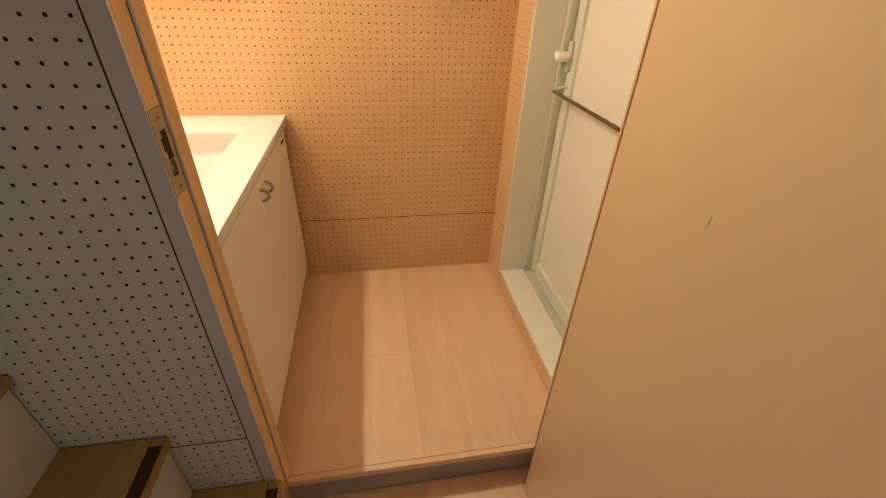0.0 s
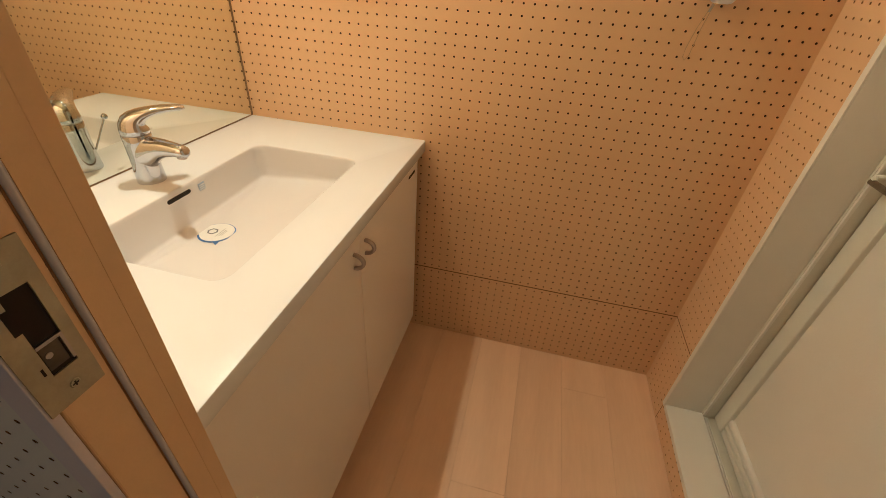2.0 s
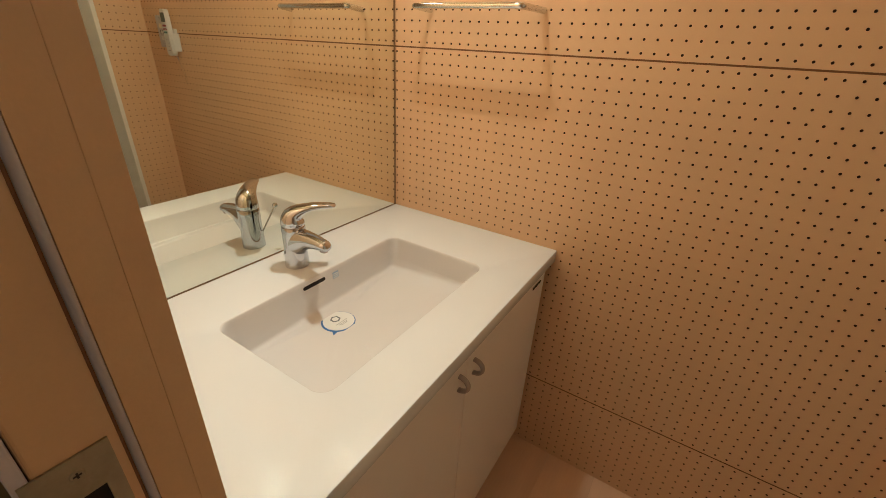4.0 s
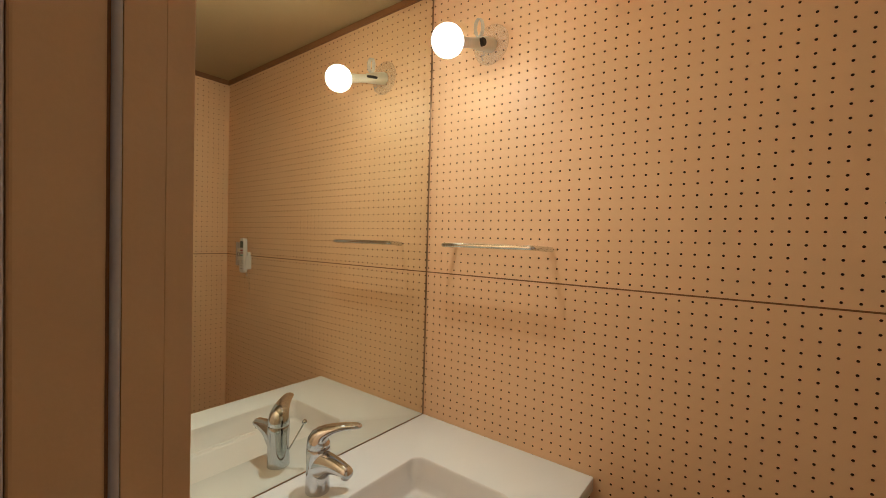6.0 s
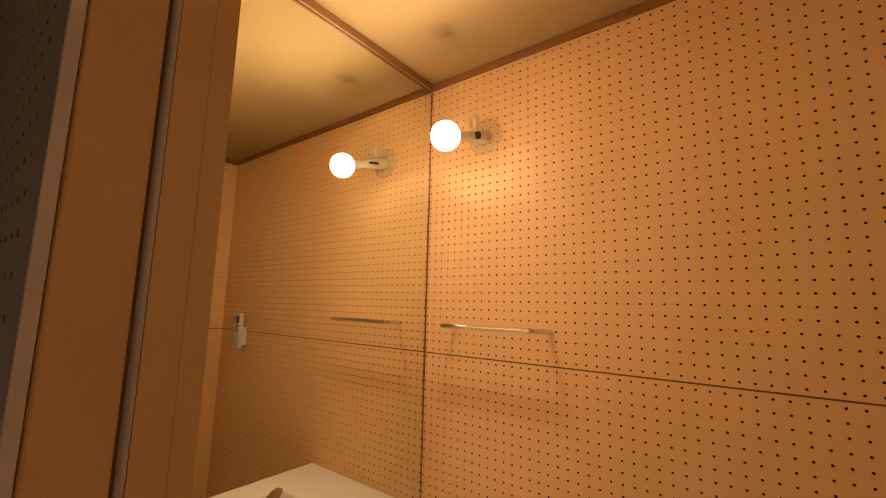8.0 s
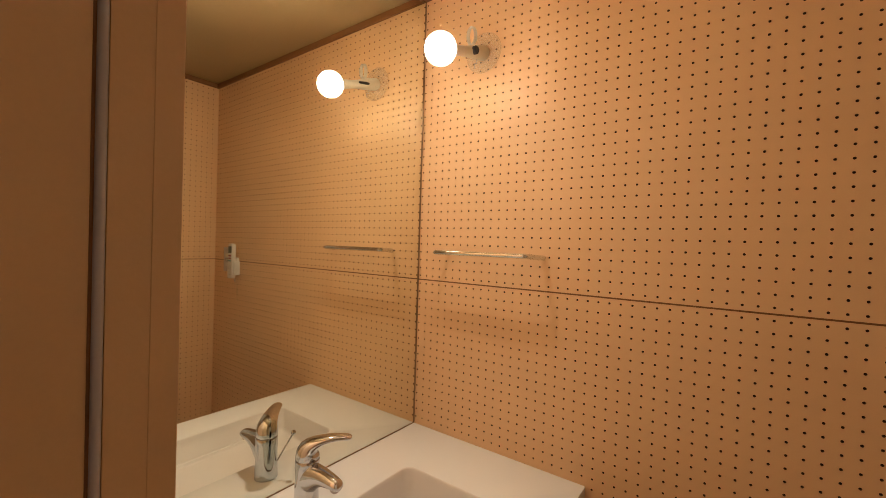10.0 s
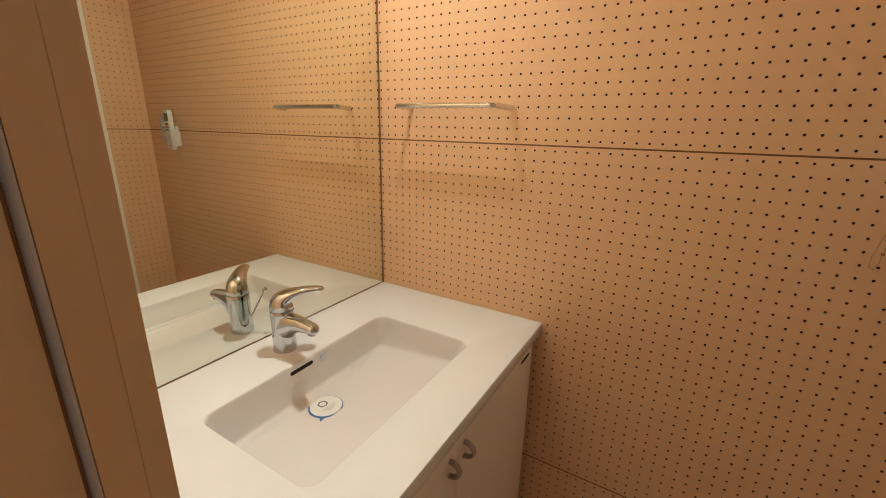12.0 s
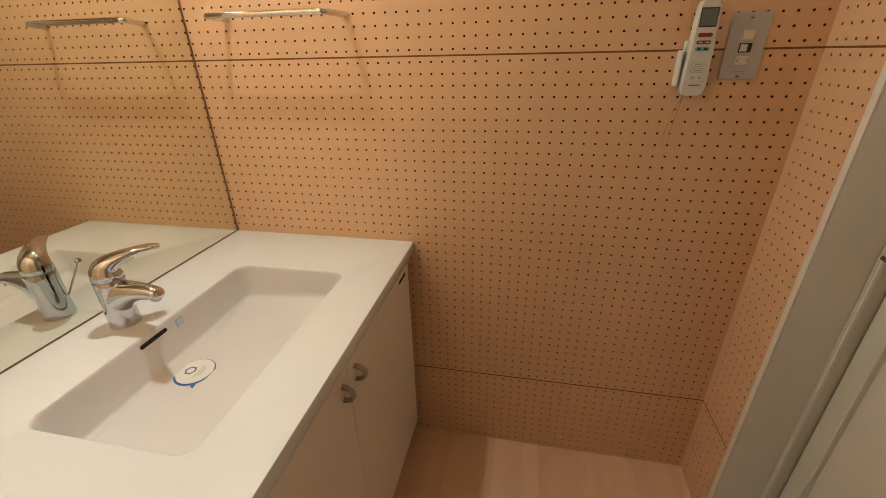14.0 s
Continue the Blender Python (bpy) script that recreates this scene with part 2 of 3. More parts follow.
def pegboard(name, origin, u, v, width, height, u0, v0, mat, parent, inside=(HOLLOW, BORE)):
    """A drilled board: u and v run along it, its face looks along u x v. Holes stand at u0 + k PITCH, v0 + k PITCH."""
    o, u, v = Vector(origin), Vector(u), Vector(v)
    back = -u.cross(v) * DEEP
    us = [u0 + PITCH * k for k in range(200) if HOLE + 0.002 < u0 + PITCH * k < width - HOLE - 0.002]
    vs = [v0 + PITCH * k for k in range(200) if HOLE + 0.002 < v0 + PITCH * k < height - HOLE - 0.002]
    ub = [0] + [(a + b) / 2 for a, b in zip(us, us[1:])] + [width]
    vb = [0] + [(a + b) / 2 for a, b in zip(vs, vs[1:])] + [height]
    verts, faces, kinds = [], [], []

    def at(a, b, deep=False):
        verts.append(o + u * a + v * b + (back if deep else Vector()))
        return len(verts) - 1

    grid = [[at(a, b) for b in vb] for a in ub]
    eight = [(HOLE * math.cos(math.pi / 4 * k + math.pi / 4), HOLE * math.sin(math.pi / 4 * k + math.pi / 4)) for k in range(8)]
    for i, a in enumerate(us):
        for j, b in enumerate(vs):
            c = [grid[i + 1][j + 1], grid[i][j + 1], grid[i][j], grid[i + 1][j]]
            rim = [at(a + p, b + q) for p, q in eight]
            low = [at(a + p, b + q, True) for p, q in eight]
            for k in range(4):
                faces.append((c[k], c[(k + 1) % 4], rim[(2 * k + 2) % 8], rim[2 * k + 1], rim[2 * k])), kinds.append(0)
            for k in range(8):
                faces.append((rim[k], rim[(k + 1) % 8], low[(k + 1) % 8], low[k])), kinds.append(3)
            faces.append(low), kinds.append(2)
    # the board's own edges
    for line in ([g[0] for g in grid][::-1], [g[-1] for g in grid], grid[0], grid[-1][::-1]):
        deep = []
        for k in line:
            verts.append(verts[k] + back)
            deep.append(len(verts) - 1)
        for k in range(len(line) - 1):
            faces.append((line[k + 1], line[k], deep[k], deep[k + 1])), kinds.append(1)
    me = bpy.data.meshes.new(name)
    base = root(parent).location
    me.from_pydata([p - base for p in verts], [], faces)
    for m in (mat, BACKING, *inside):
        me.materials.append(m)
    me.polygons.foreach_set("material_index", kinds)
    me.update()
    ob = new(name, me)
    ob.parent = parent
    return ob


# ---- the washroom's shell ----
W, SOUTH, HALL, TOP = 1.37, -0.893, -0.983, 2.075
J1, J2, TRIMZ = 0.278, 1.178, 2.052
GAP = 0.0018
BANDS = ((0.0, J1 - GAP), (J1 + GAP, J2 - GAP), (J2 + GAP, TOP))
X, Y, Z = Vector((1, 0, 0)), Vector((0, 1, 0)), Vector((0, 0, 1))

north = structure("wall_north", "beige drilled pegboard wall with dark horizontal joints", "wall")
part("backing", box(-0.12, W + 0.12, 0.0070, 0.11, -0.02, TOP + 0.1), BACKING, north)
for z0, z1 in BANDS:
    v0 = (J1 + 0.0125 - z0) % PITCH
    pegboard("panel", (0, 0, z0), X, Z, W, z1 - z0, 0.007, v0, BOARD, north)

for z in (J1, J2):
    part("joint", box(0, W, 0.0005, 0.0036, z - GAP * 0.94, z + GAP * 0.94), JOINT, north, "recessed brown joint strip")

west = structure("wall_west", "plain wall behind the mirror and the vanity", "wall")
part("backing", box(-0.12, -0.008, SOUTH, 0.0045, -0.02, TOP + 0.1), BACKING, west)
part("panel", box(-0.0075, -0.001, SOUTH, -0.001, 0.0, 0.716), BOARD, west)

# the bath doorway: an opening in the east wall
BY0, BY1, BZ0, BZ1 = -0.845, -0.170, 0.075, 1.93
east = structure("wall_east", "beige drilled pegboard wall around the bath doorway", "wall")
part("backing", box(W + 0.0070, W + 0.12, BY1 + 0.001, 0.0045, -0.02, TOP + 0.1), BACKING, east)
part("backing", box(W + 0.0070, W + 0.12, SOUTH, BY0, -0.02, TOP + 0.1), BACKING, east)
part("backing", box(W + 0.0070, W + 0.12, BY0, BY1, BZ1, TOP + 0.1), BACKING, east)
part("backing", box(W + 0.0070, W + 0.12, BY0, BY1, -0.02, BZ0 - 0.002), BACKING, east)
for z0, z1 in BANDS:
    v0 = (J1 + 0.0125 - z0) % PITCH
    pegboard("panel", (W, 0, z0), -Y, Z, -BY1 - 0.001, z1 - z0, 0.026, v0, BOARD, east, (LIT_HOLLOW, LIT_BORE))
    pegboard("panel", (W, BY0, z0), -Y, Z, BY0 - SOUTH, z1 - z0, 0.012, v0, BOARD, east, (LIT_HOLLOW, LIT_BORE))
pegboard("panel", (W, BY1 - 0.001, 0), -Y, Z, BY1 - BY0 - 0.002, BZ0, 0.007, (J1 + 0.0125) % PITCH, BOARD, east, (LIT_HOLLOW, LIT_BORE))
pegboard("panel", (W, BY1 - 0.001, BZ1), -Y, Z, BY1 - BY0 - 0.002, TOP - BZ1, 0.007, 0.011, BOARD, east, (LIT_HOLLOW, LIT_BORE))

for z in (J1, J2):
    part("joint", box(W + 0.0005, W + 0.0036, BY1 + 0.001, 0, z - GAP * 0.94, z + GAP * 0.94), JOINT, east, "recessed brown joint strip")

# the south wall with the entrance
EX0, EX1, EZ = 0.561, 1.288, 1.93
CW = 0.028
south = structure("wall_south", "partition wall around the washroom entrance", "wall")
for x0, x1, z0, z1 in ((-0.12, EX0 - CW, -0.2, TOP + 0.1), (EX1 + CW, W + 0.12, -0.2, TOP + 0.1), (EX0 - CW, EX1 + CW, EZ + CW, TOP + 0.1)):
    part("core", box(x0, x1, HALL + 0.0065, SOUTH - 0.004, z0, z1), BACKING, south)
    part("inner_board", box(max(x0, 0), min(x1, W), SOUTH - 0.0035, SOUTH, max(0, z0), TOP), BOARD, south)
hall_north = structure("wall_hall", "white drilled pegboard wall of the stair hall", "wall")
for z0, z1 in ((-0.11, J1 - GAP), (J1 + GAP, J2 - GAP), (J2 + GAP, 2.38)):
    v0 = (J1 + 0.0125 - z0) % PITCH
    wide = EX0 - CW - 0.003 + 0.5
    pegboard("panel", (-0.5, HALL, z0), X, Z, wide, z1 - z0, (0.519 + 0.5) % PITCH, v0, BOARD_WHITE, hall_north)
part("panel", box(-1.9, -0.503, HALL, HALL + 0.006, -0.11, 2.9), BOARD_WHITE, hall_north)
part("panel", box(EX1 + CW + 0.002, 2.1, HALL, HALL + 0.006, -0.11, 2.38), BOARD_WHITE, hall_north)
part("panel", box(EX0 - CW, EX1 + CW, HALL, HALL + 0.006, EZ + CW + 0.002, 2.38), BOARD_WHITE, hall_north)

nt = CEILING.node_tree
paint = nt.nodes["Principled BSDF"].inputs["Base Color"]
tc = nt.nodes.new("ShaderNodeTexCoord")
# dark brown blurred spots mixed into the ceiling colour, two above the bulb
darkened = None
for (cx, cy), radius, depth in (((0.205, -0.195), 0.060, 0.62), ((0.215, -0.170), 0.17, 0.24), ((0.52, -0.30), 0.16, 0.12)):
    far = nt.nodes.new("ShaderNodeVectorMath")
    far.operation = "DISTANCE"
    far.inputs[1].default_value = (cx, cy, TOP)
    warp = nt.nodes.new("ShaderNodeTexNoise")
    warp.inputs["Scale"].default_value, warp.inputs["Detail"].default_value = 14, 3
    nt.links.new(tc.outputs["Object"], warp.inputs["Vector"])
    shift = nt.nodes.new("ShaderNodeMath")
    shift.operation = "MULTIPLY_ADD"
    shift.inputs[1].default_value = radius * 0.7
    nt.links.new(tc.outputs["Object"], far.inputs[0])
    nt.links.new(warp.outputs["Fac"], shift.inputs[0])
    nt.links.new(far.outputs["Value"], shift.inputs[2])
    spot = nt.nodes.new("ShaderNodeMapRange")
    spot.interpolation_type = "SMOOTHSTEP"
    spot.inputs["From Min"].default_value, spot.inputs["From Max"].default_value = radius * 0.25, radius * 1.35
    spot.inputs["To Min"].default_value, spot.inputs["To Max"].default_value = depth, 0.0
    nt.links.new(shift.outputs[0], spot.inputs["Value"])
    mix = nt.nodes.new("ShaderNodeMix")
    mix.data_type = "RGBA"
    nt.links.new(darkened or paint.links[0].from_socket, mix.inputs["A"])
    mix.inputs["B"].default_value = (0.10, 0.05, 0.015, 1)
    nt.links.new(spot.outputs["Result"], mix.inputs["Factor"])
    darkened = mix.outputs["Result"]
nt.links.new(darkened, paint)

ceiling = tagged(new("ceiling"), "beige papered ceiling of the washroom", "ceiling", kind="structure")
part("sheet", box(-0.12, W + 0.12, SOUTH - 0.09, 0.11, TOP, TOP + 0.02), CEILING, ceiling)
trim = structure("trim", "brown wooden cornice strip round the ceiling", "trim")
part("strip", box(0.0005, W, -0.010, -0.0005, TRIMZ, TOP - 0.0005, 0.0015), TRIM, trim)
part("strip", box(0.0005, 0.0105, SOUTH, -0.0105, TRIMZ, TOP - 0.0005, 0.0015), TRIM, trim)
part("strip", box(W - 0.010, W - 0.0005, SOUTH, -0.0105, TRIMZ, TOP - 0.0005, 0.0015), TRIM, trim)
part("strip", box(0.011, W - 0.0105, SOUTH + 0.0005, SOUTH + 0.010, TRIMZ, TOP - 0.0005, 0.0015), TRIM, trim)

# ---- entrance frame: jambs, stops, seals, casing ----
STOP0, STOP1, PROUD = -0.9345, -0.9145, 0.0030
door_1 = structure("door_1", "beige laminate door frame with grey hall edge and rubber seal", "door frame")
for s, x in ((1, EX0), (-1, EX1)):
    def bx(a, b, *rest, **kw):
        return box(min(x + s * a, x + s * b), max(x + s * a, x + s * b), *rest, **kw)
    part("jamb", bx(-CW, 0, HALL + 0.0055, -0.8985, -0.11, EZ, bevel=0.0022, segments=3), BEIGE, door_1)
    part("casing_edge", bx(-CW, 0.0004, HALL - 0.002, HALL + 0.005, -0.11, EZ + CW, bevel=0.0008), CASING, door_1)
    part("stop", bx(0.0003, PROUD, STOP0, STOP1 + 0.0012, 0.001, EZ, bevel=0.0002), BEIGE, door_1)
    part("stop", bx(0.0001, PROUD + 0.0004, STOP1, -0.8995, 0.001, EZ, bevel=0.0005, segments=2), BEIGE, door_1)
    lip = [Vector((x + s * p, STOP0 + q, 0.001)) for p, q in ((0.0002, -0.0002), (0.0030, -0.0004), (0.0040, -0.0014), (0.0042, -0.0028), (0.0036, -0.0040), (0.0022, -0.0047), (0.0002, -0.0048))]
    part("rubber_seal", loft([lip, [p + Z * (EZ - 0.002) for p in lip]]), GASKET, door_1, "grey rubber door seal", smooth=True)
    # brown strip on the jamb, painting the line of shade along the seal
    part("seal_groove", bx(0.0002, 0.0005, STOP0 - 0.0064, STOP0 - 0.0049, 0.001, EZ), JOINT, door_1, "dark strip standing for the shade beside the seal")
part("head", box(EX0 + 0.0002, EX1 - 0.0002, HALL + 0.0015, SOUTH + 0.004, EZ + 0.0003, EZ + CW, 0.001), BEIGE, door_1)
part("casing_edge", box(EX0, EX1, HALL - 0.002, HALL + 0.001, EZ, EZ + CW, 0.0008), CASING, door_1)

# strike plate let into the jamb, with its latch box
strike = thing("strike_plate", (EX0, -0.963, 0.923), "worn brass-toned metal strike plate with dark sheet painted as the shaded latch recess", "strike plate")
SZ0, SZ1, SY0, SY1 = 0.862, 0.984, -0.983, -0.9455
bm = bmesh.new()
px = EX0 + 0.0016
hy0, hy1 = -0.9695, -0.9535
for y0, y1, z0, z1 in ((SY0, hy0, SZ0, SZ1), (hy1, SY1, SZ0, SZ1), (hy0, hy1, SZ0, 0.889), (hy0, hy1, 0.955, SZ1)):
    box(EX0 + 0.0001, px, y0, y1, z0, z1, into=bm)
part("plate", bm, BRASS, strike)
# uncut: a flat sheet whose colour gives the recess its shade
part("recess", box(EX0 + 0.0001, EX0 + 0.0004, hy0, hy1, 0.889, 0.955), VOID, strike, "dark sheet painted as the shaded latch recess")
part("notch", box(px, px + 0.0002, hy0 - 0.004, hy0, 0.928, 0.946), VOID, strike)
bm = box(EX0 + 0.0005, px + 0.0006, hy0, hy1, 0.9123, 0.9147)
box(EX0 + 0.0005, px + 0.0006, hy1 - 0.002, hy1, 0.892, 0.9125, into=bm)
part("latch_box", box(EX0 + 0.0004, EX0 + 0.0007, hy0 + 0.001, hy1 - 0.003, 0.8925, 0.9115), material("dull_box_metal", (0.10, 0.085, 0.07), 0.5, 0.6, tone=0.3, size=90), strike, "dull metal latch box")
part("box_screw", cylinder((EX0 + 0.0007, hy0 + 0.0045, 0.9035), (EX0 + 0.0011, hy0 + 0.0045, 0.9035), 0.0022, n=14), NICKEL, strike, smooth=True)
part("latch_tongue", bm, NICKEL, strike, "bright bent metal tongue")
part("notch", box(px, px + 0.0002, hy0 - 0.004, hy0 - 0.0025, 0.893, 0.899), VOID, strike)
for z in (0.972, 0.874):
    bm = cylinder((px, -0.9625, z), (px + 0.0007, -0.9625, z), 0.0035, 0.003, n=16)
    part("screw", bm, BRASS, strike, smooth=True)
    bm = box(px + 0.0007, px + 0.0009, -0.9645, -0.9605, z - 0.0005, z + 0.0005)
    box(px + 0.0007, px + 0.0009, -0.963, -0.962, z - 0.002, z + 0.002, into=bm)
    part("screw_slot", bm, BLACK, strike)

# the open door leaf, turned out into the hall
leaf = thing("hinged_door", (1.252, -0.99, -0.10), "open beige laminate door leaf with dark edge band", "door")
LX0, LX1, LY1 = 1.229, 1.265, -0.989
part("leaf", box(LX0, LX1, LY1 - 0.70, LY1, -0.098, EZ - 0.006, 0.0012), BEIGE, leaf)
part("edge_band", box(LX0 + 0.0005, LX0 + 0.0035, LY1 - 0.001, LY1 + 0.0006, -0.097, EZ - 0.008), TRIM, leaf)
bm = loft([ring((LX0 - 0.0003, -1.207, 0.909), (0, 0.0012, 0.001), (0, 0.0012, -0.0095), 12), ring((LX0 - 0.0001, -1.207, 0.909), (0, 0.0014, 0.0012), (0, 0.0014, -0.0100), 12)])
part("scuff", bm, material("grey_scuff", (0.40, 0.31, 0.21), 0.7, tone=0.3, size=200), leaf, "grey scuff mark")
part("edge_band", box(LX0 - 0.0005, LX0 + 0.001, LY1 - 0.0048, LY1 - 0.0003, -0.097, EZ - 0.008), TRIM, leaf)
for z in (0.12, 0.95, 1.72):
    part("hinge", cylinder((1.2725, HALL - 0.008, z), (1.2725, HALL - 0.008, z + 0.09), 0.0042, n=12), STEEL, leaf, smooth=True)

# ---- mirror, over the whole west wall ----
mirror = thing("wall_mirror", (0, SOUTH / 2, 0.721), "large frameless mirror above the white vanity top", "mirror")
part("glass", box(-0.0008, 0.0, SOUTH, -0.004, 0.7212, TRIMZ - 0.001), SILVER, mirror)
part("edge_strip", box(-0.0008, 0.0025, -0.0038, -0.0012, 0.7195, TRIMZ - 0.001, 0.0006), material("bronze_strip", (0.30, 0.19, 0.11), 0.3, 0.7, tone=0.1), mirror, "thin bronze edge strip")
part("edge_strip", box(-0.0008, 0.0016, SOUTH, -0.004, 0.7183, 0.7200, 0.0004), bpy.data.materials["bronze_strip"], mirror, "thin metal lower rail")

# ---- vanity ----
CZ, CX, CY0 = 0.718, 0.542, SOUTH + 0.001
counter = thing("washbasin_counter", (0.27, -0.45, 0.683), "white solid-surface vanity top with moulded rectangular basin", "washbasin")
bm = bmesh.new()
hole = [bm.verts.new(p) for p in rounded(0.150, 0.430, -0.699, -0.199, CZ, 0.028)]
lip = rounded(0.0008, CX, CY0, -0.0008, CZ, 0.004, 2)
edge = [bm.verts.new(p) for p in lip]
es = [bm.edges.new((l[i], l[(i + 1) % len(l)])) for l in (hole, edge) for i in range(len(l))]
bmesh.ops.triangle_fill(bm, edges=es, use_beauty=True, normal=(0, 0, 1))
prev = hole
levels = ((0.1512, 0.4288, -0.6978, -0.2002, 0.7172, 0.028), (0.1525, 0.4278, -0.6965, -0.2015, 0.7150, 0.028), (0.1530, 0.4265, -0.6950, -0.2030, 0.7075, 0.028), (0.1540, 0.421, -0.6930, -0.2055, 0.6950, 0.027),
          (0.1550, 0.413, -0.690, -0.2080, 0.681, 0.026), (0.1565, 0.406, -0.688, -0.2105, 0.6690, 0.023), (0.1578, 0.402, -0.686, -0.2120, 0.6625, 0.020))


def bed(p, lift):
    """The basin's floor: nearly flat, falling gently to the drain."""
    return p + Z * (0.6229 + lift + 0.075 * max(0.0, p.x - 0.246) + 0.30 * max(0.0, p.x - 0.216) ** 2 + (0.29 if p.y > -0.470 else 0.27) * max(0.0, abs(p.y + 0.470) - 0.02) ** 2)


rims = [rounded(*lv) for lv in levels]
for lift, g in ((0.006, 0.0), (0.0022, 0.0022), (0.0006, 0.0055), (0.0, 0.010)):
    rims.append([bed(p, lift) for p in rounded(0.1598 + g, 0.3970 - g, -0.682 + g, -0.2155 - g, 0, 0.016)])
wide, close = rims[-1], rounded(0.196, 0.236, -0.49, -0.45, 0, 0.019)
for k in range(1, 7):
    rims.append([bed((p * Vector((1, 1, 0))).lerp(q, k / 6), 0) for p, q in zip(wide, close)])
for rim in rims:
    now = [bm.verts.new(p) for p in rim]
    for i in range(len(now)):
        f = bm.faces.new((prev[i], prev[(i + 1) % len(now)], now[(i + 1) % len(now)], now[i]))
        f.material_index = 1
    prev = now
bm.faces.new(prev).material_index = 1
low = edge
for dz, off in ((0.0015, 0.0012), (0.0300, 0.0012), (0.0318, 0.0), (0.039, -0.0065)):
    now = []
    for v in edge:
        x = v.co.x + (off if v.co.x > 0.5 else 0)
        now.append(bm.verts.new((x, v.co.y, CZ - dz)))
    for i in range(len(now)):
        bm.faces.new((low[i], low[(i + 1) % len(now)], now[(i + 1) % len(now)], now[i]))
    low = now
inner = [bm.verts.new((min(max(v.co.x, 0.02), 0.50), min(max(v.co.y, CY0 + 0.03), -0.03), CZ - 0.039)) for v in low]
for i in range(len(low)):
    bm.faces.new((low[i], low[(i + 1) % len(low)], inner[(i + 1) % len(low)], inner[i]))
bmesh.ops.remove_doubles(bm, verts=bm.verts, dist=1e-6)
bmesh.ops.recalc_face_normals(bm, faces=bm.faces)
part("top_and_basin", bm, (SOLID, PORCELAIN), counter, smooth=True)


def pill(y0, y1, z, half, x0, x1, n=8):
    """A slot-shaped plate facing x."""
    out = []
    for x in (x0, x1):
        r = []
        for c, s in ((y1 - half, 0), (y0 + half, 1)):
            for i in range(n + 1):
                a = -math.pi / 2 + math.pi * (s + i / n)
                r.append(Vector((x, c + half * math.cos(a), z + half * math.sin(a))))
        out.append(r)
    return loft(out)


part("overflow_slot", pill(-0.505, -0.443, 0.7005, 0.0045, 0.1515, 0.1542), VOID, counter, "dark overflow slot")
part("drain_cap", cylinder((0.216, -0.470, 0.6190), (0.216, -0.470, 0.6236), 0.0374, n=36, bevel=0.0015), SOLID, counter, smooth=True)

sticker = thing("drain_sticker", (0.216, -0.470, 0.624), "round white sticker with blue rim on the basin drain", "sticker")
DZ = 0.6237


def disc(cx, cy, rx, ry, z, turn=0.0, n=40):
    c, s = math.cos(turn), math.sin(turn)
    return loft([ring((cx, cy, zz), (rx * c, rx * s, 0), (-ry * s, ry * c, 0), n) for zz in (z, z + 0.0003)])


bm = disc(0.216, -0.470, 0.0375, 0.0375, DZ)
part("rim", bm, BLUE, sticker, "dark blue printed rim")
bm = bmesh.new()
a, b, c = Vector((0.228, -0.501, DZ + 0.0003)), Vector((0.241, -0.493, DZ + 0.0003)), Vector((0.244, -0.511, DZ + 0.0003))
loft([[a, b, c], [p + Vector((0, 0, 0.0002)) for p in (a, b, c)]], into=bm)
part("tail", bm, BLUE, sticker)
part("face", disc(0.2152, -0.4682, 0.0345, 0.0345, DZ + 0.0003), PAPER, sticker)
hexa = lambda r, z: [Vector((0.205 + r * math.cos(math.pi / 3 * k), -0.4685 + r * math.sin(math.pi / 3 * k), z)) for k in range(6)]
bm = loft([hexa(0.0118, DZ + 0.0007), hexa(0.0118, DZ + 0.0009), hexa(0.0082, DZ + 0.0009), hexa(0.0082, DZ + 0.0007)], closed=True)
part("emblem", bm, INK, sticker, "grey hexagon outline")
for k, (w, dx) in enumerate(((0.017, 0.006), (0.012, 0.011), (0.009, 0.015))):
    part("print_line", box(0.216 + dx, 0.2175 + dx, -0.467 - w, -0.467 + w, DZ + 0.0007, DZ + 0.0008), GREY, sticker)
label = thing("maker_sticker", (0.1540, -0.412, 0.690), "small pale blue square sticker inside the basin", "sticker")
part("sheet", box(0.1534, 0.1547, -0.421, -0.404, 0.6880, 0.7045), LIGHTBLUE, label)
for z in (0.690, 0.6945, 0.699):
    part("print_line", box(0.1547, 0.1549, -0.4195, -0.4055, z, z + 0.0022), PAPER, label)

cabinet = thing("vanity_cabinet", (0.27, -0.45, 0), "white laminate vanity cabinet with two doors under the basin", "cabinet")
DX, DZ0, DZ1 = 0.530, 0.068, 0.6775
bm = box(0.0, 0.51, -0.046, -0.028, DZ0, 0.678, 0.001)
part("side", bm, CABINET, cabinet)
part("side", box(0.0, 0.51, CY0 + 0.001, CY0 + 0.019, DZ0, 0.678, 0.001), CABINET, cabinet)
part("bottom", box(0.0, 0.51, CY0 + 0.020, -0.047, DZ0, DZ0 + 0.018), CABINET, cabinet)
part("plinth", box(0.02, 0.44, CY0 + 0.001, -0.034, 0.0005, DZ0 - 0.0005), CABINET, cabinet)
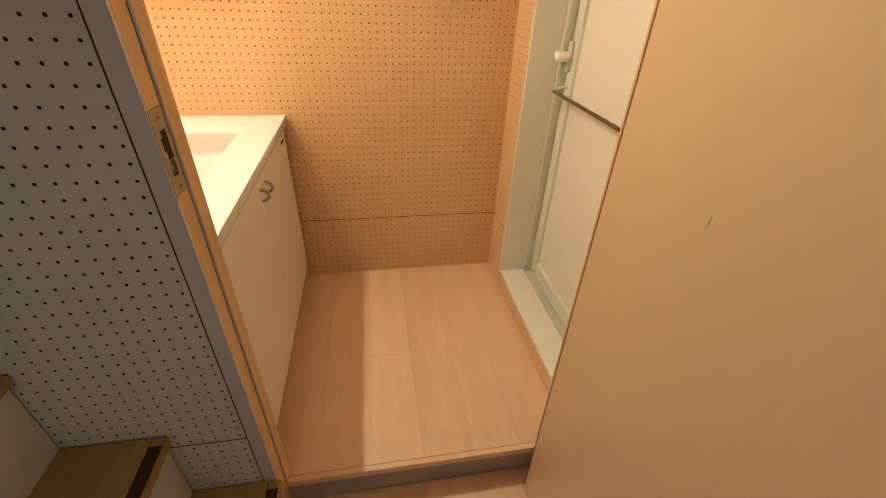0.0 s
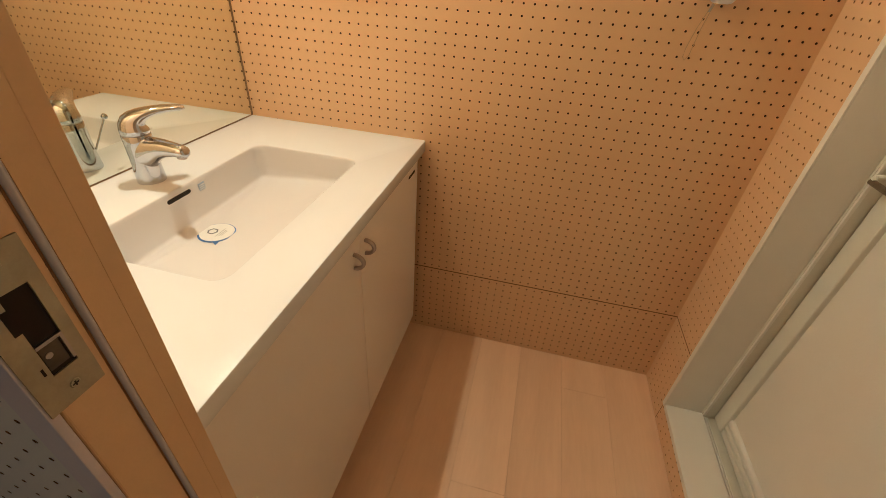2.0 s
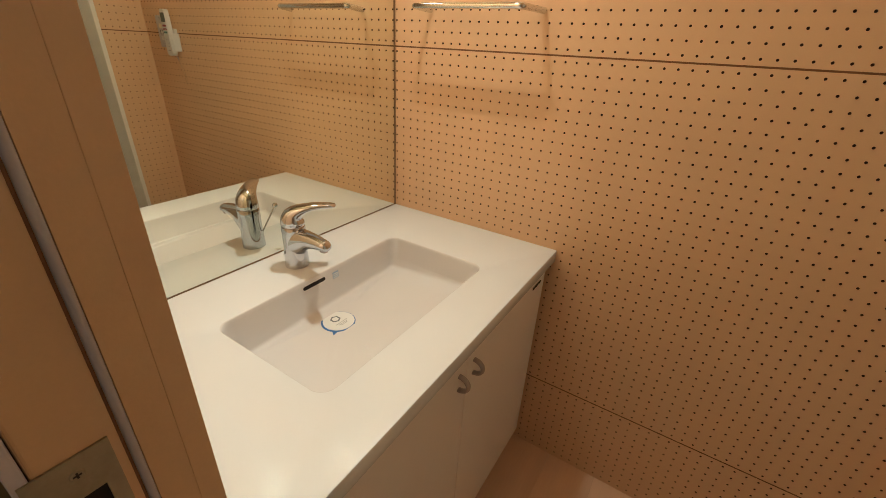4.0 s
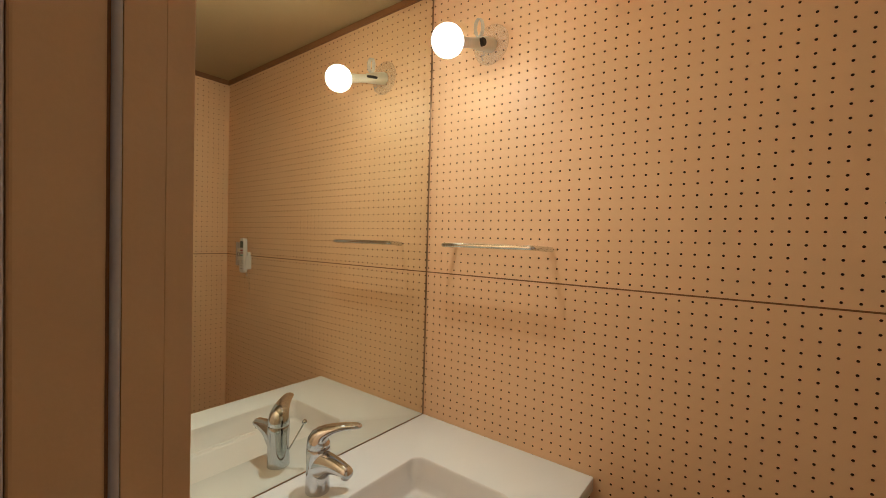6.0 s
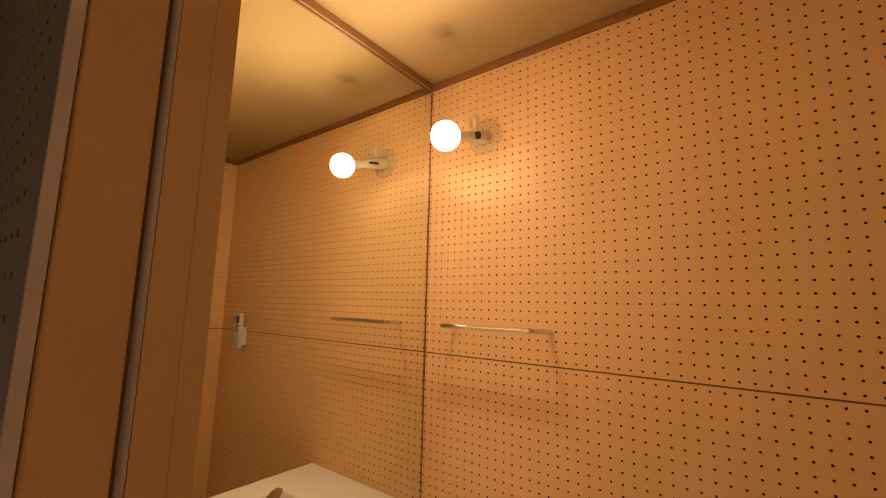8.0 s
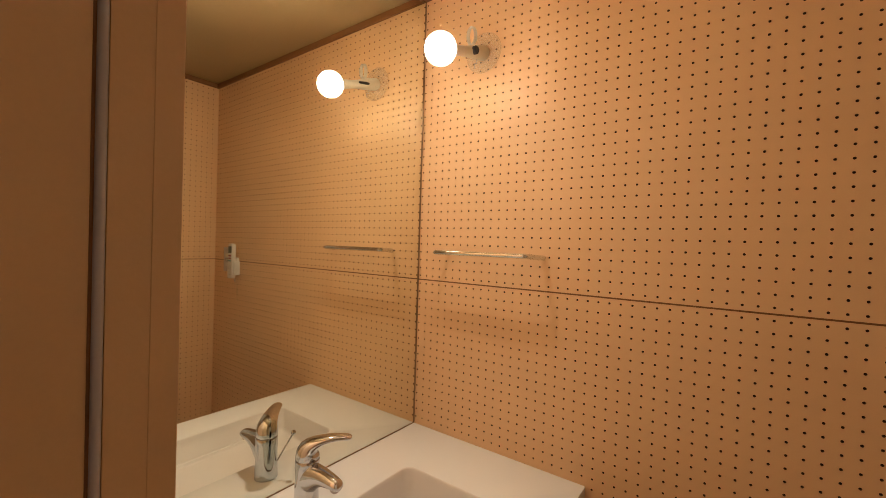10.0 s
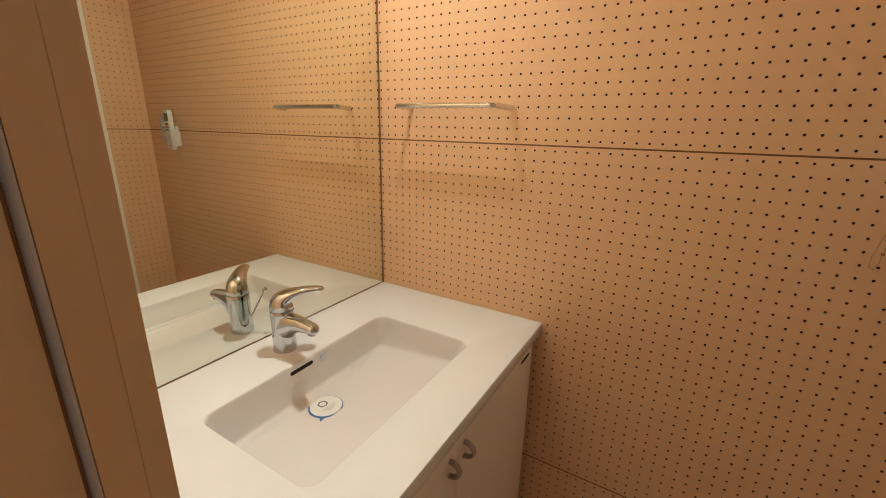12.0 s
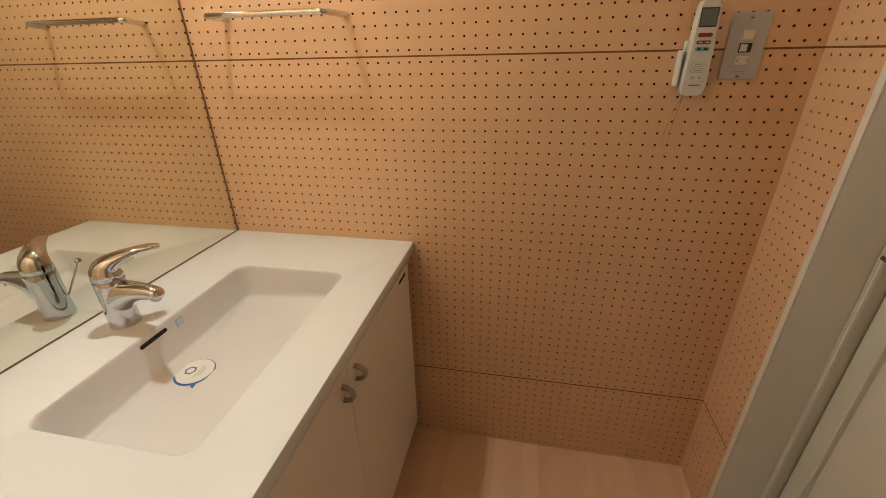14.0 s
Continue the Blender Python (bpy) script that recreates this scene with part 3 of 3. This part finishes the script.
for y0, y1, ky in ((CY0 + 0.002, -0.4425, -0.470), (-0.4405, -0.029, -0.413)):
    d = part("door", box(0.5115, DX, y0, y1, DZ0 + 0.001, DZ1, 0.0012), CABINET, cabinet)
    n = 14
    st = []
    for i in range(n + 1):
        a = math.pi * i / n - math.pi / 2
        c = Vector((DX + 0.0205 * math.cos(a), ky, 0.622 + 0.0165 * math.sin(a)))
        radial = Vector((math.cos(a), 0, math.sin(a)))
        st.append(ring(c, radial * 0.0042, Vector((0, 0.006, 0)), 10))
    part("handle", loft(st), NICKEL, d, "dull metal D-shaped pull", smooth=True)
part("vent_slot", pill(-0.113, -0.056, 0.648, 0.0042, DX + 0.0001, DX + 0.0006), VOID, cabinet, "dark narrow slot")

# ---- mixer tap ----
TX, TY = 0.080, -0.457
tap = thing("mixer_tap", (TX, TY, CZ), "chrome single-lever mixer tap on the vanity top", "tap")
prof = ((0.0, 0.0005, 0.0266), (0.0, 0.004, 0.0268), (0.0, 0.010, 0.0264), (0.0, 0.030, 0.0254), (0.0005, 0.055, 0.0250), (0.001, 0.080, 0.0254), (0.001, 0.0965, 0.0258), (0.001, 0.0985, 0.0250))
part("body", loft([ring((TX + dx, TY, CZ + z), (r, 0, 0), (0, r, 0), 32) for dx, z, r in prof]), CHROME, tap, smooth=True)
st = ((0.001, 0.0600, 0.0242, 0.0365, 0), (0.012, 0.0615, 0.0240, 0.0350, -0.04), (0.023, 0.0660, 0.0228, 0.0305, -0.10), (0.034, 0.0715, 0.0209, 0.0245, -0.16), (0.047, 0.0755, 0.0194, 0.0204, -0.20), (0.062, 0.0776, 0.0178, 0.0170, -0.22), (0.078, 0.0780, 0.0164, 0.0146, -0.24), (0.093, 0.0774, 0.0150, 0.0127, -0.26), (0.100, 0.0770, 0.0141, 0.0118, -0.28), (0.1046, 0.0767, 0.0124, 0.0102, -0.28), (0.1070, 0.0765, 0.0096, 0.0078, -0.28), (0.1080, 0.0764, 0.0050, 0.0040, -0.28))
part("spout", loft([ring((TX + dx, TY, CZ + z), (0, w, 0), (math.sin(a) * h, 0, math.cos(a) * h), 28) for dx, z, w, h, a in st]), CHROME, tap, smooth=True)
bm = cylinder((TX + 0.0955, TY, CZ + 0.0730), (TX + 0.0935, TY, CZ + 0.0632), 0.0096, 0.0090, n=24)
part("aerator", bm, NICKEL, tap, smooth=True)
part("collar", loft([ring((TX + 0.001, TY, CZ + z), (r, 0, 0), (0, r, 0), 32) for z, r in ((0.0987, 0.0240), (0.1005, 0.0240))]), NICKEL, tap, smooth=True)
# lever: a helmet that draws out into a flat, level tongue
LC, LS = math.cos(radians(48)), math.sin(radians(48))
st = ((0.0, 0.1007, 0.0250, 0.0250, 1.571), (0.0, 0.1030, 0.0256, 0.0256, 1.571), (0.0, 0.1090, 0.0254, 0.0250, 1.48), (0.0005, 0.1160, 0.0246, 0.0236, 1.30), (0.003, 0.1232, 0.0233, 0.0204, 1.04), (0.009, 0.1288, 0.0218, 0.0165, 0.76), (0.018, 0.1331, 0.0202, 0.0130, 0.50), (0.030, 0.1368, 0.0183, 0.0101, 0.30),
      (0.045, 0.1396, 0.0164, 0.0080, 0.14), (0.061, 0.1408, 0.0151, 0.0070, 0.02), (0.075, 0.1405, 0.0139, 0.0065, -0.06), (0.086, 0.1398, 0.0118, 0.0058, -0.10), (0.0915, 0.1392, 0.0082, 0.0045, -0.12), (0.0938, 0.1388, 0.0035, 0.0022, -0.12))
bm = loft([ring((TX + 0.001 + dx * LC, TY + dx * LS, CZ + z), (-w * LS, w * LC, 0), (-math.sin(a) * h * LC, -math.sin(a) * h * LS, math.cos(a) * h), 32) for dx, z, w, h, a in st])
part("lever", bm, CHROME, tap, smooth=True)
rod = part("popup_rod", cylinder((TX - 0.0235, TY + 0.014, CZ + 0.040), (TX - 0.042, TY + 0.042, CZ + 0.100), 0.0019, n=10), CHROME, tap, smooth=True)
bm = bmesh.new()
bmesh.ops.create_uvsphere(bm, u_segments=16, v_segments=10, radius=0.0062, matrix=Matrix.Translation((TX - 0.043, TY + 0.0435, CZ + 0.104)))
part("ball_knob", bm, CHROME, rod, smooth=True)

# ---- towel bar on the north wall ----
rail = thing("towel_bar", (0.265, 0, 1.263), "slim polished steel towel bar on pegboard", "towel bar")
path = arc([(0.116, -0.0002, 1.264), (0.109, -0.0635, 1.268), (0.390, -0.0635, 1.268), (0.417, -0.0002, 1.264)], 6, 0.010)
part("bar", tube(path, 0.0072, 18, flat=0.95), POLISHED, rail, smooth=True)

# ---- wall lamp ----
lamp = thing("wall_lamp", (0.216, 0, 1.842), "bare round bulb in a white cone socket on a clear disc", "lamp")
base, tip = Vector((0.216, -0.0005, 1.840)), Vector(BULB)
ax = (tip - base).normalized()
sx = ax.cross(Z).normalized()
sz = sx.cross(ax)
part("flange", cylinder((0.216, -0.0005, 1.840), (0.216, -0.0035, 1.840), 0.057, n=48, bevel=0.0015), CLEAR, lamp, "clear plastic disc", smooth=True)
st = ((0.003, 0.0205), (0.010, 0.0205), (0.030, 0.0200), (0.058, 0.0180), (0.076, 0.0160), (0.090, 0.0138), (0.120, 0.0128), (0.135, 0.0140), (0.150, 0.0150), (0.160, 0.0150))
part("socket", loft([ring(base + ax * d, sx * r, sz * r, 28) for d, r in st]), IVORY, lamp, "white plastic cone socket", smooth=True)
kp = base + ax * 0.072
part("tilt_lever", tube([kp + sx * 0.0185 - ax * 0.014 - sz * 0.002, kp + sx * 0.0195, kp + sx * 0.0185 + ax * 0.028 + sz * 0.003], [0.004, 0.0048, 0.0034], 10), BLACK, lamp, "dark tilting lever", smooth=True)
part("tilt_screw", cylinder(kp - sx * 0.012, kp - sx * 0.0240, 0.0110, n=20, bevel=0.003), BLACK, lamp, "dark tilting screw", smooth=True)
lp = base + ax * 0.058 + sz * 0.0175
for k in range(3):
    pts = [lp + ax * (0.0055 * k - 0.0055) + sx * (0.012 * math.sin(a)) + (sz - ax * 0.25) * (0.023 - 0.023 * math.cos(a)) for a in [2 * math.pi * i / 20 for i in range(20)]]
    rings = []
    for i, p in enumerate(pts):
        d = (pts[(i + 1) % 20] - pts[i - 1]).normalized()
        rings.append(ring(p, ax * 0.0019, d.cross(ax) * 0.0019, 8))
    part("loop", loft(rings, closed=True), LOOP, lamp, "clear plastic loop", smooth=True)
hp = base + ax * 0.045 - sz * 0.0175
part("hook", tube(arc([hp, hp - sz * 0.012, hp - sz * 0.012 + ax * 0.014, hp - sz * 0.026 + ax * 0.014], 3, 0.003), 0.0013, 8), NICKEL, lamp, "thin wire hook", smooth=True)
R, CUT = 0.0400, 2.3


def globe(a0, a1, r, n):
    rows = [a0 + (a1 - a0) * i / n for i in range(n + 1)]
    return [ring(tip + ax * (r * math.cos(a)), sx * (r * math.sin(a)), sz * (r * math.sin(a)), 36) for a in rows]


part("bulb", loft(globe(0.05, CUT, R, 14), cap=False), GLOBE, lamp, "glowing white globe bulb", smooth=True)
part("core", loft(globe(0.03, 0.76, 0.026, 12), cap=False), CORE, lamp, "bright light source inside the bulb", smooth=True)
part("core_seat", loft([ring(tip + ax * 0.0186, sx * r, sz * r, 24) for r in (0.0178, 0.012)] + [ring(tip - ax * 0.032, sx * 0.012, sz * 0.012, 24)]), WHITE, lamp, "white seat of the light source")
neck = globe(CUT + 0.002, 2.55, R - 0.0003, 4)
part("bulb_neck", loft(neck + [ring(base + ax * 0.1615, sx * 0.0150, sz * 0.0150, 36)]), WHITE, lamp, "opaque white bulb neck", smooth=True)

# ---- remote control and switch plate ----
remote = thing("remote_control", (1.146, -0.004, 1.095), "white wall remote with grey display in a holder", "remote")
RX, RY = 1.147, -0.026
st = []
for z, w in ((1.0955, 0.011), (1.0975, 0.0185), (1.103, 0.0235), (1.115, 0.0255), (1.16, 0.0238), (1.21, 0.0218), (1.246, 0.0209), (1.2535, 0.0195), (1.2590, 0.0160), (1.2612, 0.0110), (1.2620, 0.0060)):
    st.append([Vector((RX + w * x, RY + y, z)) for x, y in ((-1, 0.006), (-0.94, -0.004), (-0.8, -0.0075), (0.8, -0.0075), (0.94, -0.004), (1, 0.006), (0.9, 0.0105), (-0.9, 0.0105))])
part("body", loft(st), WHITE, remote, smooth=True)
fy = RY - 0.0077
part("display", box(RX - 0.0152, RX + 0.0152, fy - 0.0003, fy + 0.001, 1.2165, 1.2490, 0.0006), BLACK, remote, "dark display frame")
part("display", box(RX - 0.0136, RX + 0.0136, fy - 0.0006, fy, 1.2188, 1.2467), LCD, remote, "grey green display")


def oval(z, w, h, y0, y1, dx=0.0):
    """A button with round ends, facing the room."""
    r = min(w, h)
    outline = [Vector((p.x, 0, p.y)) for p in rounded(RX + dx - w, RX + dx + w, z - h, z + h, 0, r * 0.98, 4)]
    return loft([[p + Y * y0 for p in outline], [p + Y * y1 for p in outline]])


def key(z, w, h, mat, dx=0.0):
    part("button", oval(z, w, h, fy + 0.001, fy - 0.0010, dx), mat, remote, smooth=True)


key(1.2035, 0.0125, 0.0036, RED)
key(1.1910, 0.0125, 0.0032, RED)
key(1.1795, 0.0128, 0.0036, TEAL)
for dx in (-0.006, 0.006):
    part("print_mark", box(RX + dx - 0.003, RX + dx + 0.003, fy - 0.0013, fy - 0.001, 1.1778, 1.1812), BLACK, remote)
    part("print_mark", box(RX + dx - 0.003, RX + dx + 0.004, fy - 0.0013, fy - 0.001, 1.1902, 1.1918), PAPER, remote)
for z in (1.153, 1.1420):
    key(z, 0.0125, 0.0040, GREY)
    part("button_face", oval(z, 0.0117, 0.0033, fy - 0.0005, fy - 0.0013), WHITE, remote)
    part("print_mark", box(RX - 0.007, RX + 0.007, fy - 0.0015, fy - 0.0013, z - 0.0009, z + 0.0009), GREY, remote)
for dx in (-0.006, 0.006):
    part("print_mark", box(RX + dx - 0.0022, RX + dx + 0.0022, fy - 0.0005, fy + 0.001, 1.127, 1.131), GREY, remote)
part("print_mark", box(RX - 0.010, RX + 0.010, fy - 0.0004, fy + 0.001, 1.1145, 1.1162), BLACK, remote)
holder = thing("remote_holder", (1.125, 0, 1.105), "white plastic wall holder for the remote", "holder")
part("back", box(1.123, 1.170, -0.0145, -0.0002, 1.115, 1.195, 0.002), WHITE, holder)
part("side_clip", box(1.1145, 1.1185, -0.030, -0.0002, 1.112, 1.178, 0.0018), WHITE, holder)
strap = thing("wrist_strap", (1.13, -0.005, 0.985), "thin amber cord loop hanging from the remote", "cord")
pts = [(1.136, -0.020, 1.097), (1.133, -0.014, 1.085), (1.125, -0.006, 1.05), (1.118, -0.004, 1.01), (1.118, -0.004, 0.992), (1.123, -0.004, 0.986), (1.129, -0.004, 0.996), (1.133, -0.006, 1.05), (1.137, -0.014, 1.085), (1.1385, -0.020, 1.097)]
part("cord", tube(pts, 0.0009, 8), plain("amber_cord", (0.58, 0.40, 0.24), 0.3), strap, smooth=True)
part("toggle", cylinder((1.136, -0.016, 1.094), (1.1335, -0.012, 1.080), 0.0022, n=10), GREY, strap, smooth=True)

switch = thing("switch_plate", (1.2315, 0, 1.18), "satin metal wall switch plate with three modules", "switch")
SX = 1.2315
part("plate", box(SX - 0.0335, SX + 0.0335, -0.0055, -0.0003, 1.1235, 1.2405, 0.0012), PLATE, switch)
part("insert", box(SX - 0.0165, SX + 0.0165, -0.0062, -0.005, 1.1450, 1.2160, 0.0004), PLATE, switch)
part("rocker", box(SX - 0.0100, SX + 0.0105, -0.0085, -0.005, 1.1940, 1.2105, 0.0010), CREAM, switch, "cream rocker")
m = part("rocker", box(SX - 0.0110, SX + 0.0110, -0.0078, -0.005, 1.1720, 1.1880, 0.0008), BLACK, switch, "dark framed rocker")
part("key", box(SX - 0.0092, SX + 0.0030, -0.0092, -0.0070, 1.1738, 1.1862, 0.0006), WHITE, m)
m = part("rocker", box(SX - 0.0105, SX + 0.0105, -0.0082, -0.005, 1.1500, 1.1655, 0.0010), WHITE, switch, "white rocker")
for s in (-1, 1):
    part("mark", box(SX + s * 0.0085 - 0.0015, SX + s * 0.0085 + 0.0015, -0.0085, -0.0080, 1.1555, 1.1600), GREY, m)
part("print_line", box(SX - 0.011, SX + 0.011, -0.0058, -0.0054, 1.1365, 1.1385), GREY, switch)
for z in (1.2315, 1.1290):
    part("screw", cylinder((SX, -0.0054, z), (SX, -0.0066, z), 0.0036, 0.0030, n=16), NICKEL, switch, smooth=True)
    part("screw_slot", box(SX - 0.0028, SX + 0.0028, -0.0069, -0.0064, z - 0.0005, z + 0.0005), BLACK, switch)

# ---- bath doorway: white frame, sill and folding door ----
bath = thing("folding_bath_door", (1.45, -0.5, 0.075), "cream folding bathroom door in a white aluminium frame", "bath door")
FX0, FX1 = W - 0.004, 1.505
IY1, IY0 = -0.187, BY0 + 0.017
SILL = 0.091
part("frame_side", box(FX0, 1.466, IY1, BY1 - 0.0015, SILL - 0.01, BZ1 - 0.002, 0.0015), REVEAL, bath, "grey-white frame side")
part("frame_edge", box(FX0 - 0.003, FX0 - 0.0002, IY1, BY1 - 0.0015, SILL - 0.01, BZ1 - 0.002, 0.0008), FRAME, bath, "white frame edge")
part("frame_side", box(FX0, 1.466, BY0 + 0.0015, IY0, SILL - 0.01, BZ1 - 0.002, 0.0015), FRAME, bath)
part("frame_head", box(FX0 + 0.0005, 1.53, IY0 + 0.0005, IY1 - 0.0005, BZ1 - 0.03, BZ1 - 0.003, 0.0015), FRAME, bath)
part("sill", box(FX0 - 0.001, 1.468, IY0 + 0.0005, IY1 - 0.0004, BZ0 + 0.0005, SILL, 0.0015), FRAME, bath, "white flat sill")
part("channel", box(1.4665, 1.545, IY1 - 0.005, BY1 - 0.0015, SILL - 0.01, BZ1 - 0.002, 0.001), FRAME_GREY, bath, "grey side channel")
part("channel_lip", box(1.4665, 1.4730, IY1 - 0.011, IY1 - 0.0052, SILL, BZ1 - 0.03, 0.001), FRAME, bath)
part("channel_back", box(1.5265, 1.545, -0.199, IY1 - 0.0052, SILL - 0.007, BZ1 - 0.03), FRAME_GREY, bath)
part("track", box(1.4685, 1.560, IY0 + 0.0005, IY1 - 0.0032, BZ0 + 0.0005, SILL - 0.008, 0.001), FRAME_GREY, bath, "grey floor track")
for x in (1.4705, 1.4765):
    part("track_rib", box(x, x + 0.003, IY0 + 0.001, IY1 - 0.0145, SILL - 0.0078, SILL + 0.001, 0.0006), FRAME, bath)
PX = 1.500
dleaf = part("door_leaf", box(PX + 0.010, PX + 0.016, IY0 + 0.015, -0.242, SILL + 0.060, BZ1 - 0.07), FROST, bath, "cream frosted panel")
part("stile", box(PX - 0.002, PX + 0.026, -0.242, -0.194, SILL + 0.001, BZ1 - 0.035, 0.003), IVORY, dleaf)
part("stile", box(PX - 0.002, PX + 0.026, IY0 + 0.006, IY0 + 0.03, SILL + 0.001, BZ1 - 0.035, 0.003), IVORY, dleaf)
part("rail", box(PX - 0.001, PX + 0.024, IY0 + 0.0305, -0.2425, SILL + 0.046, SILL + 0.066, 0.006, segments=3), FRAME, dleaf, "rounded white lower rail")
part("rail", box(PX + 0.001, PX + 0.024, IY0 + 0.0305, -0.2425, SILL + 0.025, SILL + 0.040, 0.003), IVORY, dleaf)
part("rail", box(PX + 0.001, PX + 0.024, IY0 + 0.0305, -0.2425, SILL + 0.001, SILL + 0.020, 0.003), IVORY, dleaf)
part("vent", box(PX + 0.014, PX + 0.020, IY0 + 0.0305, -0.2425, SILL + 0.0205, SILL + 0.0245), VOID, dleaf, "dark vent gap")
part("vent", box(PX + 0.014, PX + 0.020, IY0 + 0.0305, -0.2425, SILL + 0.0405, SILL + 0.0455), VOID, dleaf, "dark vent gap")
part("rail", box(PX, PX + 0.024, IY0 + 0.0305, -0.2425, BZ1 - 0.068, BZ1 - 0.036, 0.004), IVORY, dleaf)
# latch with its thumb turn
lz = 0.948
bm = box(PX - 0.014, PX - 0.002, -0.2185, -0.1955, lz - 0.045, lz + 0.048, 0.0058, segments=3)
lt = part("latch", bm, IVORY, dleaf, "cream plastic latch")
bm = box(PX - 0.058, PX - 0.0120, -0.228, -0.192, lz - 0.008, lz + 0.014, 0.0075, segments=4)
bmesh.ops.rotate(bm, verts=bm.verts, cent=(PX, -0.209, lz), matrix=Matrix.Rotation(radians(22), 3, "X"))
part("thumb_turn", bm, FRAME, lt, "white thumb turn, tilted")
part("keeper", box(PX - 0.010, PX - 0.0022, -0.2035, -0.1965, lz + 0.016, lz + 0.046, 0.002), BLACK, lt)
path = arc([(PX - 0.002, -0.222, 0.862), (PX - 0.037, -0.200, 0.850), (PX - 0.040, -0.212, 0.845)], 4, 0.008)
part("bracket", tube(path, 0.0045, 8), IVORY, dleaf, smooth=True)
part("towel_bar", cylinder((PX - 0.040, -0.205, 0.842), (PX - 0.040, IY0 + 0.03, 0.842), 0.0058, n=16), DARKSTEEL, dleaf, "brushed steel towel bar", smooth=True)
part("bracket", cylinder((PX - 0.040, IY0 + 0.032, 0.842), (PX, IY0 + 0.022, 0.842), 0.005, n=10), IVORY, dleaf)
bathwall = structure("wall_bath", "plain pale wall of the dark bathroom beyond", "wall")
part("sheet", box(2.3, 2.35, -1.6, 0.4, -0.1, 2.2), WALLPAINT, bathwall)

# ---- stair hall ----
HF = -0.11
hall = structure("wall_hall_far", "plain white walls closing the stair hall", "wall")
part("sheet", box(-2.0, 2.15, -2.05, -2.0, HF, 2.9), WALLPAINT, hall)
part("sheet", box(2.1, 2.15, -2.0, HALL, HF, 2.9), WALLPAINT, hall)
part("sheet", box(-2.0, -1.95, -2.0, HALL, HF, 2.9), WALLPAINT, hall)
hceil = tagged(new("ceiling_hall"), "white papered ceiling of the stair hall", "ceiling", kind="structure")
part("sheet", box(-2.0, 2.15, -2.05, HALL + 0.006, 2.9, 2.95), WALLPAINT, hceil)
part("sheet", box(-0.5, 2.1, HALL, HALL + 0.006, 2.382, 2.9), WALLPAINT, hall)
stairs = thing("staircase", (0.56, -1.37, HF), "steep wooden stairs with dark nosings and white risers", "staircase")
SYA, SYB = -1.78, HALL - 0.0035
for k in range(6):
    zt = 0.103 + 0.2215 * k
    xr = 0.574 - 0.186 * k
    part("tread", box(xr - 0.215, xr - 0.0305, SYA, SYB, zt - 0.022, zt, 0.0015), TREAD, stairs)
    part("front", box(xr - 0.030, xr, SYA, SYB, zt - 0.024, zt - 0.0005, 0.003), TREAD, stairs)
    part("nosing_strip", box(xr - 0.030, xr - 0.004, SYA + 0.02, SYB - 0.022, zt - 0.0003, zt + 0.0016, 0.0006), NOSING, stairs, "dark anti-slip strip")
    part("riser", box(xr - 0.026, xr - 0.016, SYA, SYB, max(zt - 0.2215, HF) + 0.0002, zt - 0.0245), RISER, stairs)

# ---- floors ----
floor = structure("floor", "pale maple plank floor of the washroom", "floor")
part("bed", box(-0.05, W + 0.1, -0.925, 0.006, -0.05, -0.0042), SEAM, floor)
ENDS = {1: (-0.62,), 5: (-0.529,), 7: (-0.14,), 8: (-0.665,)}
hfloor = structure("floor_hall", "pale maple plank floor of the stair hall", "floor")
part("bed", box(-0.6, 2.1, -2.0, -0.9255, HF - 0.03, HF - 0.0042), SEAM, hfloor)
sill = structure("step_edge", "maple step edge with shaded riser at the entrance", "step")
part("nosing", box(EX0 + 0.0002, EX1 - 0.0002, -0.9425, -0.9257, -0.022, 0.0006, 0.002), MAPLE, sill)
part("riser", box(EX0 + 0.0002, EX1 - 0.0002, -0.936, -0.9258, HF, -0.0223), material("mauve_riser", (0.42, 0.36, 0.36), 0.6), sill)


def plank(parent, x0, x1, y0, y1, z):
    g = 0.0002
    bm = box(x0 + g, x1 - g, y0 + g, y1 - g, z - 0.004, z, 0.0003, segments=1)
    part("plank", bm, MAPLE, parent)


for i in range(-1, 9):
    x0 = 0.21 + 0.145 * (i - 1)
    x1 = min(x0 + 0.145, W)
    x0 = max(x0, 0.0)
    if x1 - x0 < 0.01:
        continue
    cuts = [-0.925, *sorted(ENDS.get(i, ())), 0.0]
    for y0, y1 in zip(cuts, cuts[1:]):
        plank(floor, x0, x1, y0, y1, 0.0)
for i in range(11):
    x0 = 0.50 + 0.145 * i
    for y0, y1 in ((-2.0, -1.4 - 0.2 * (i % 3)), (-1.4 - 0.2 * (i % 3), -0.9365)):
        plank(hfloor, x0, min(x0 + 0.145, 2.1), y0, y1, HF)
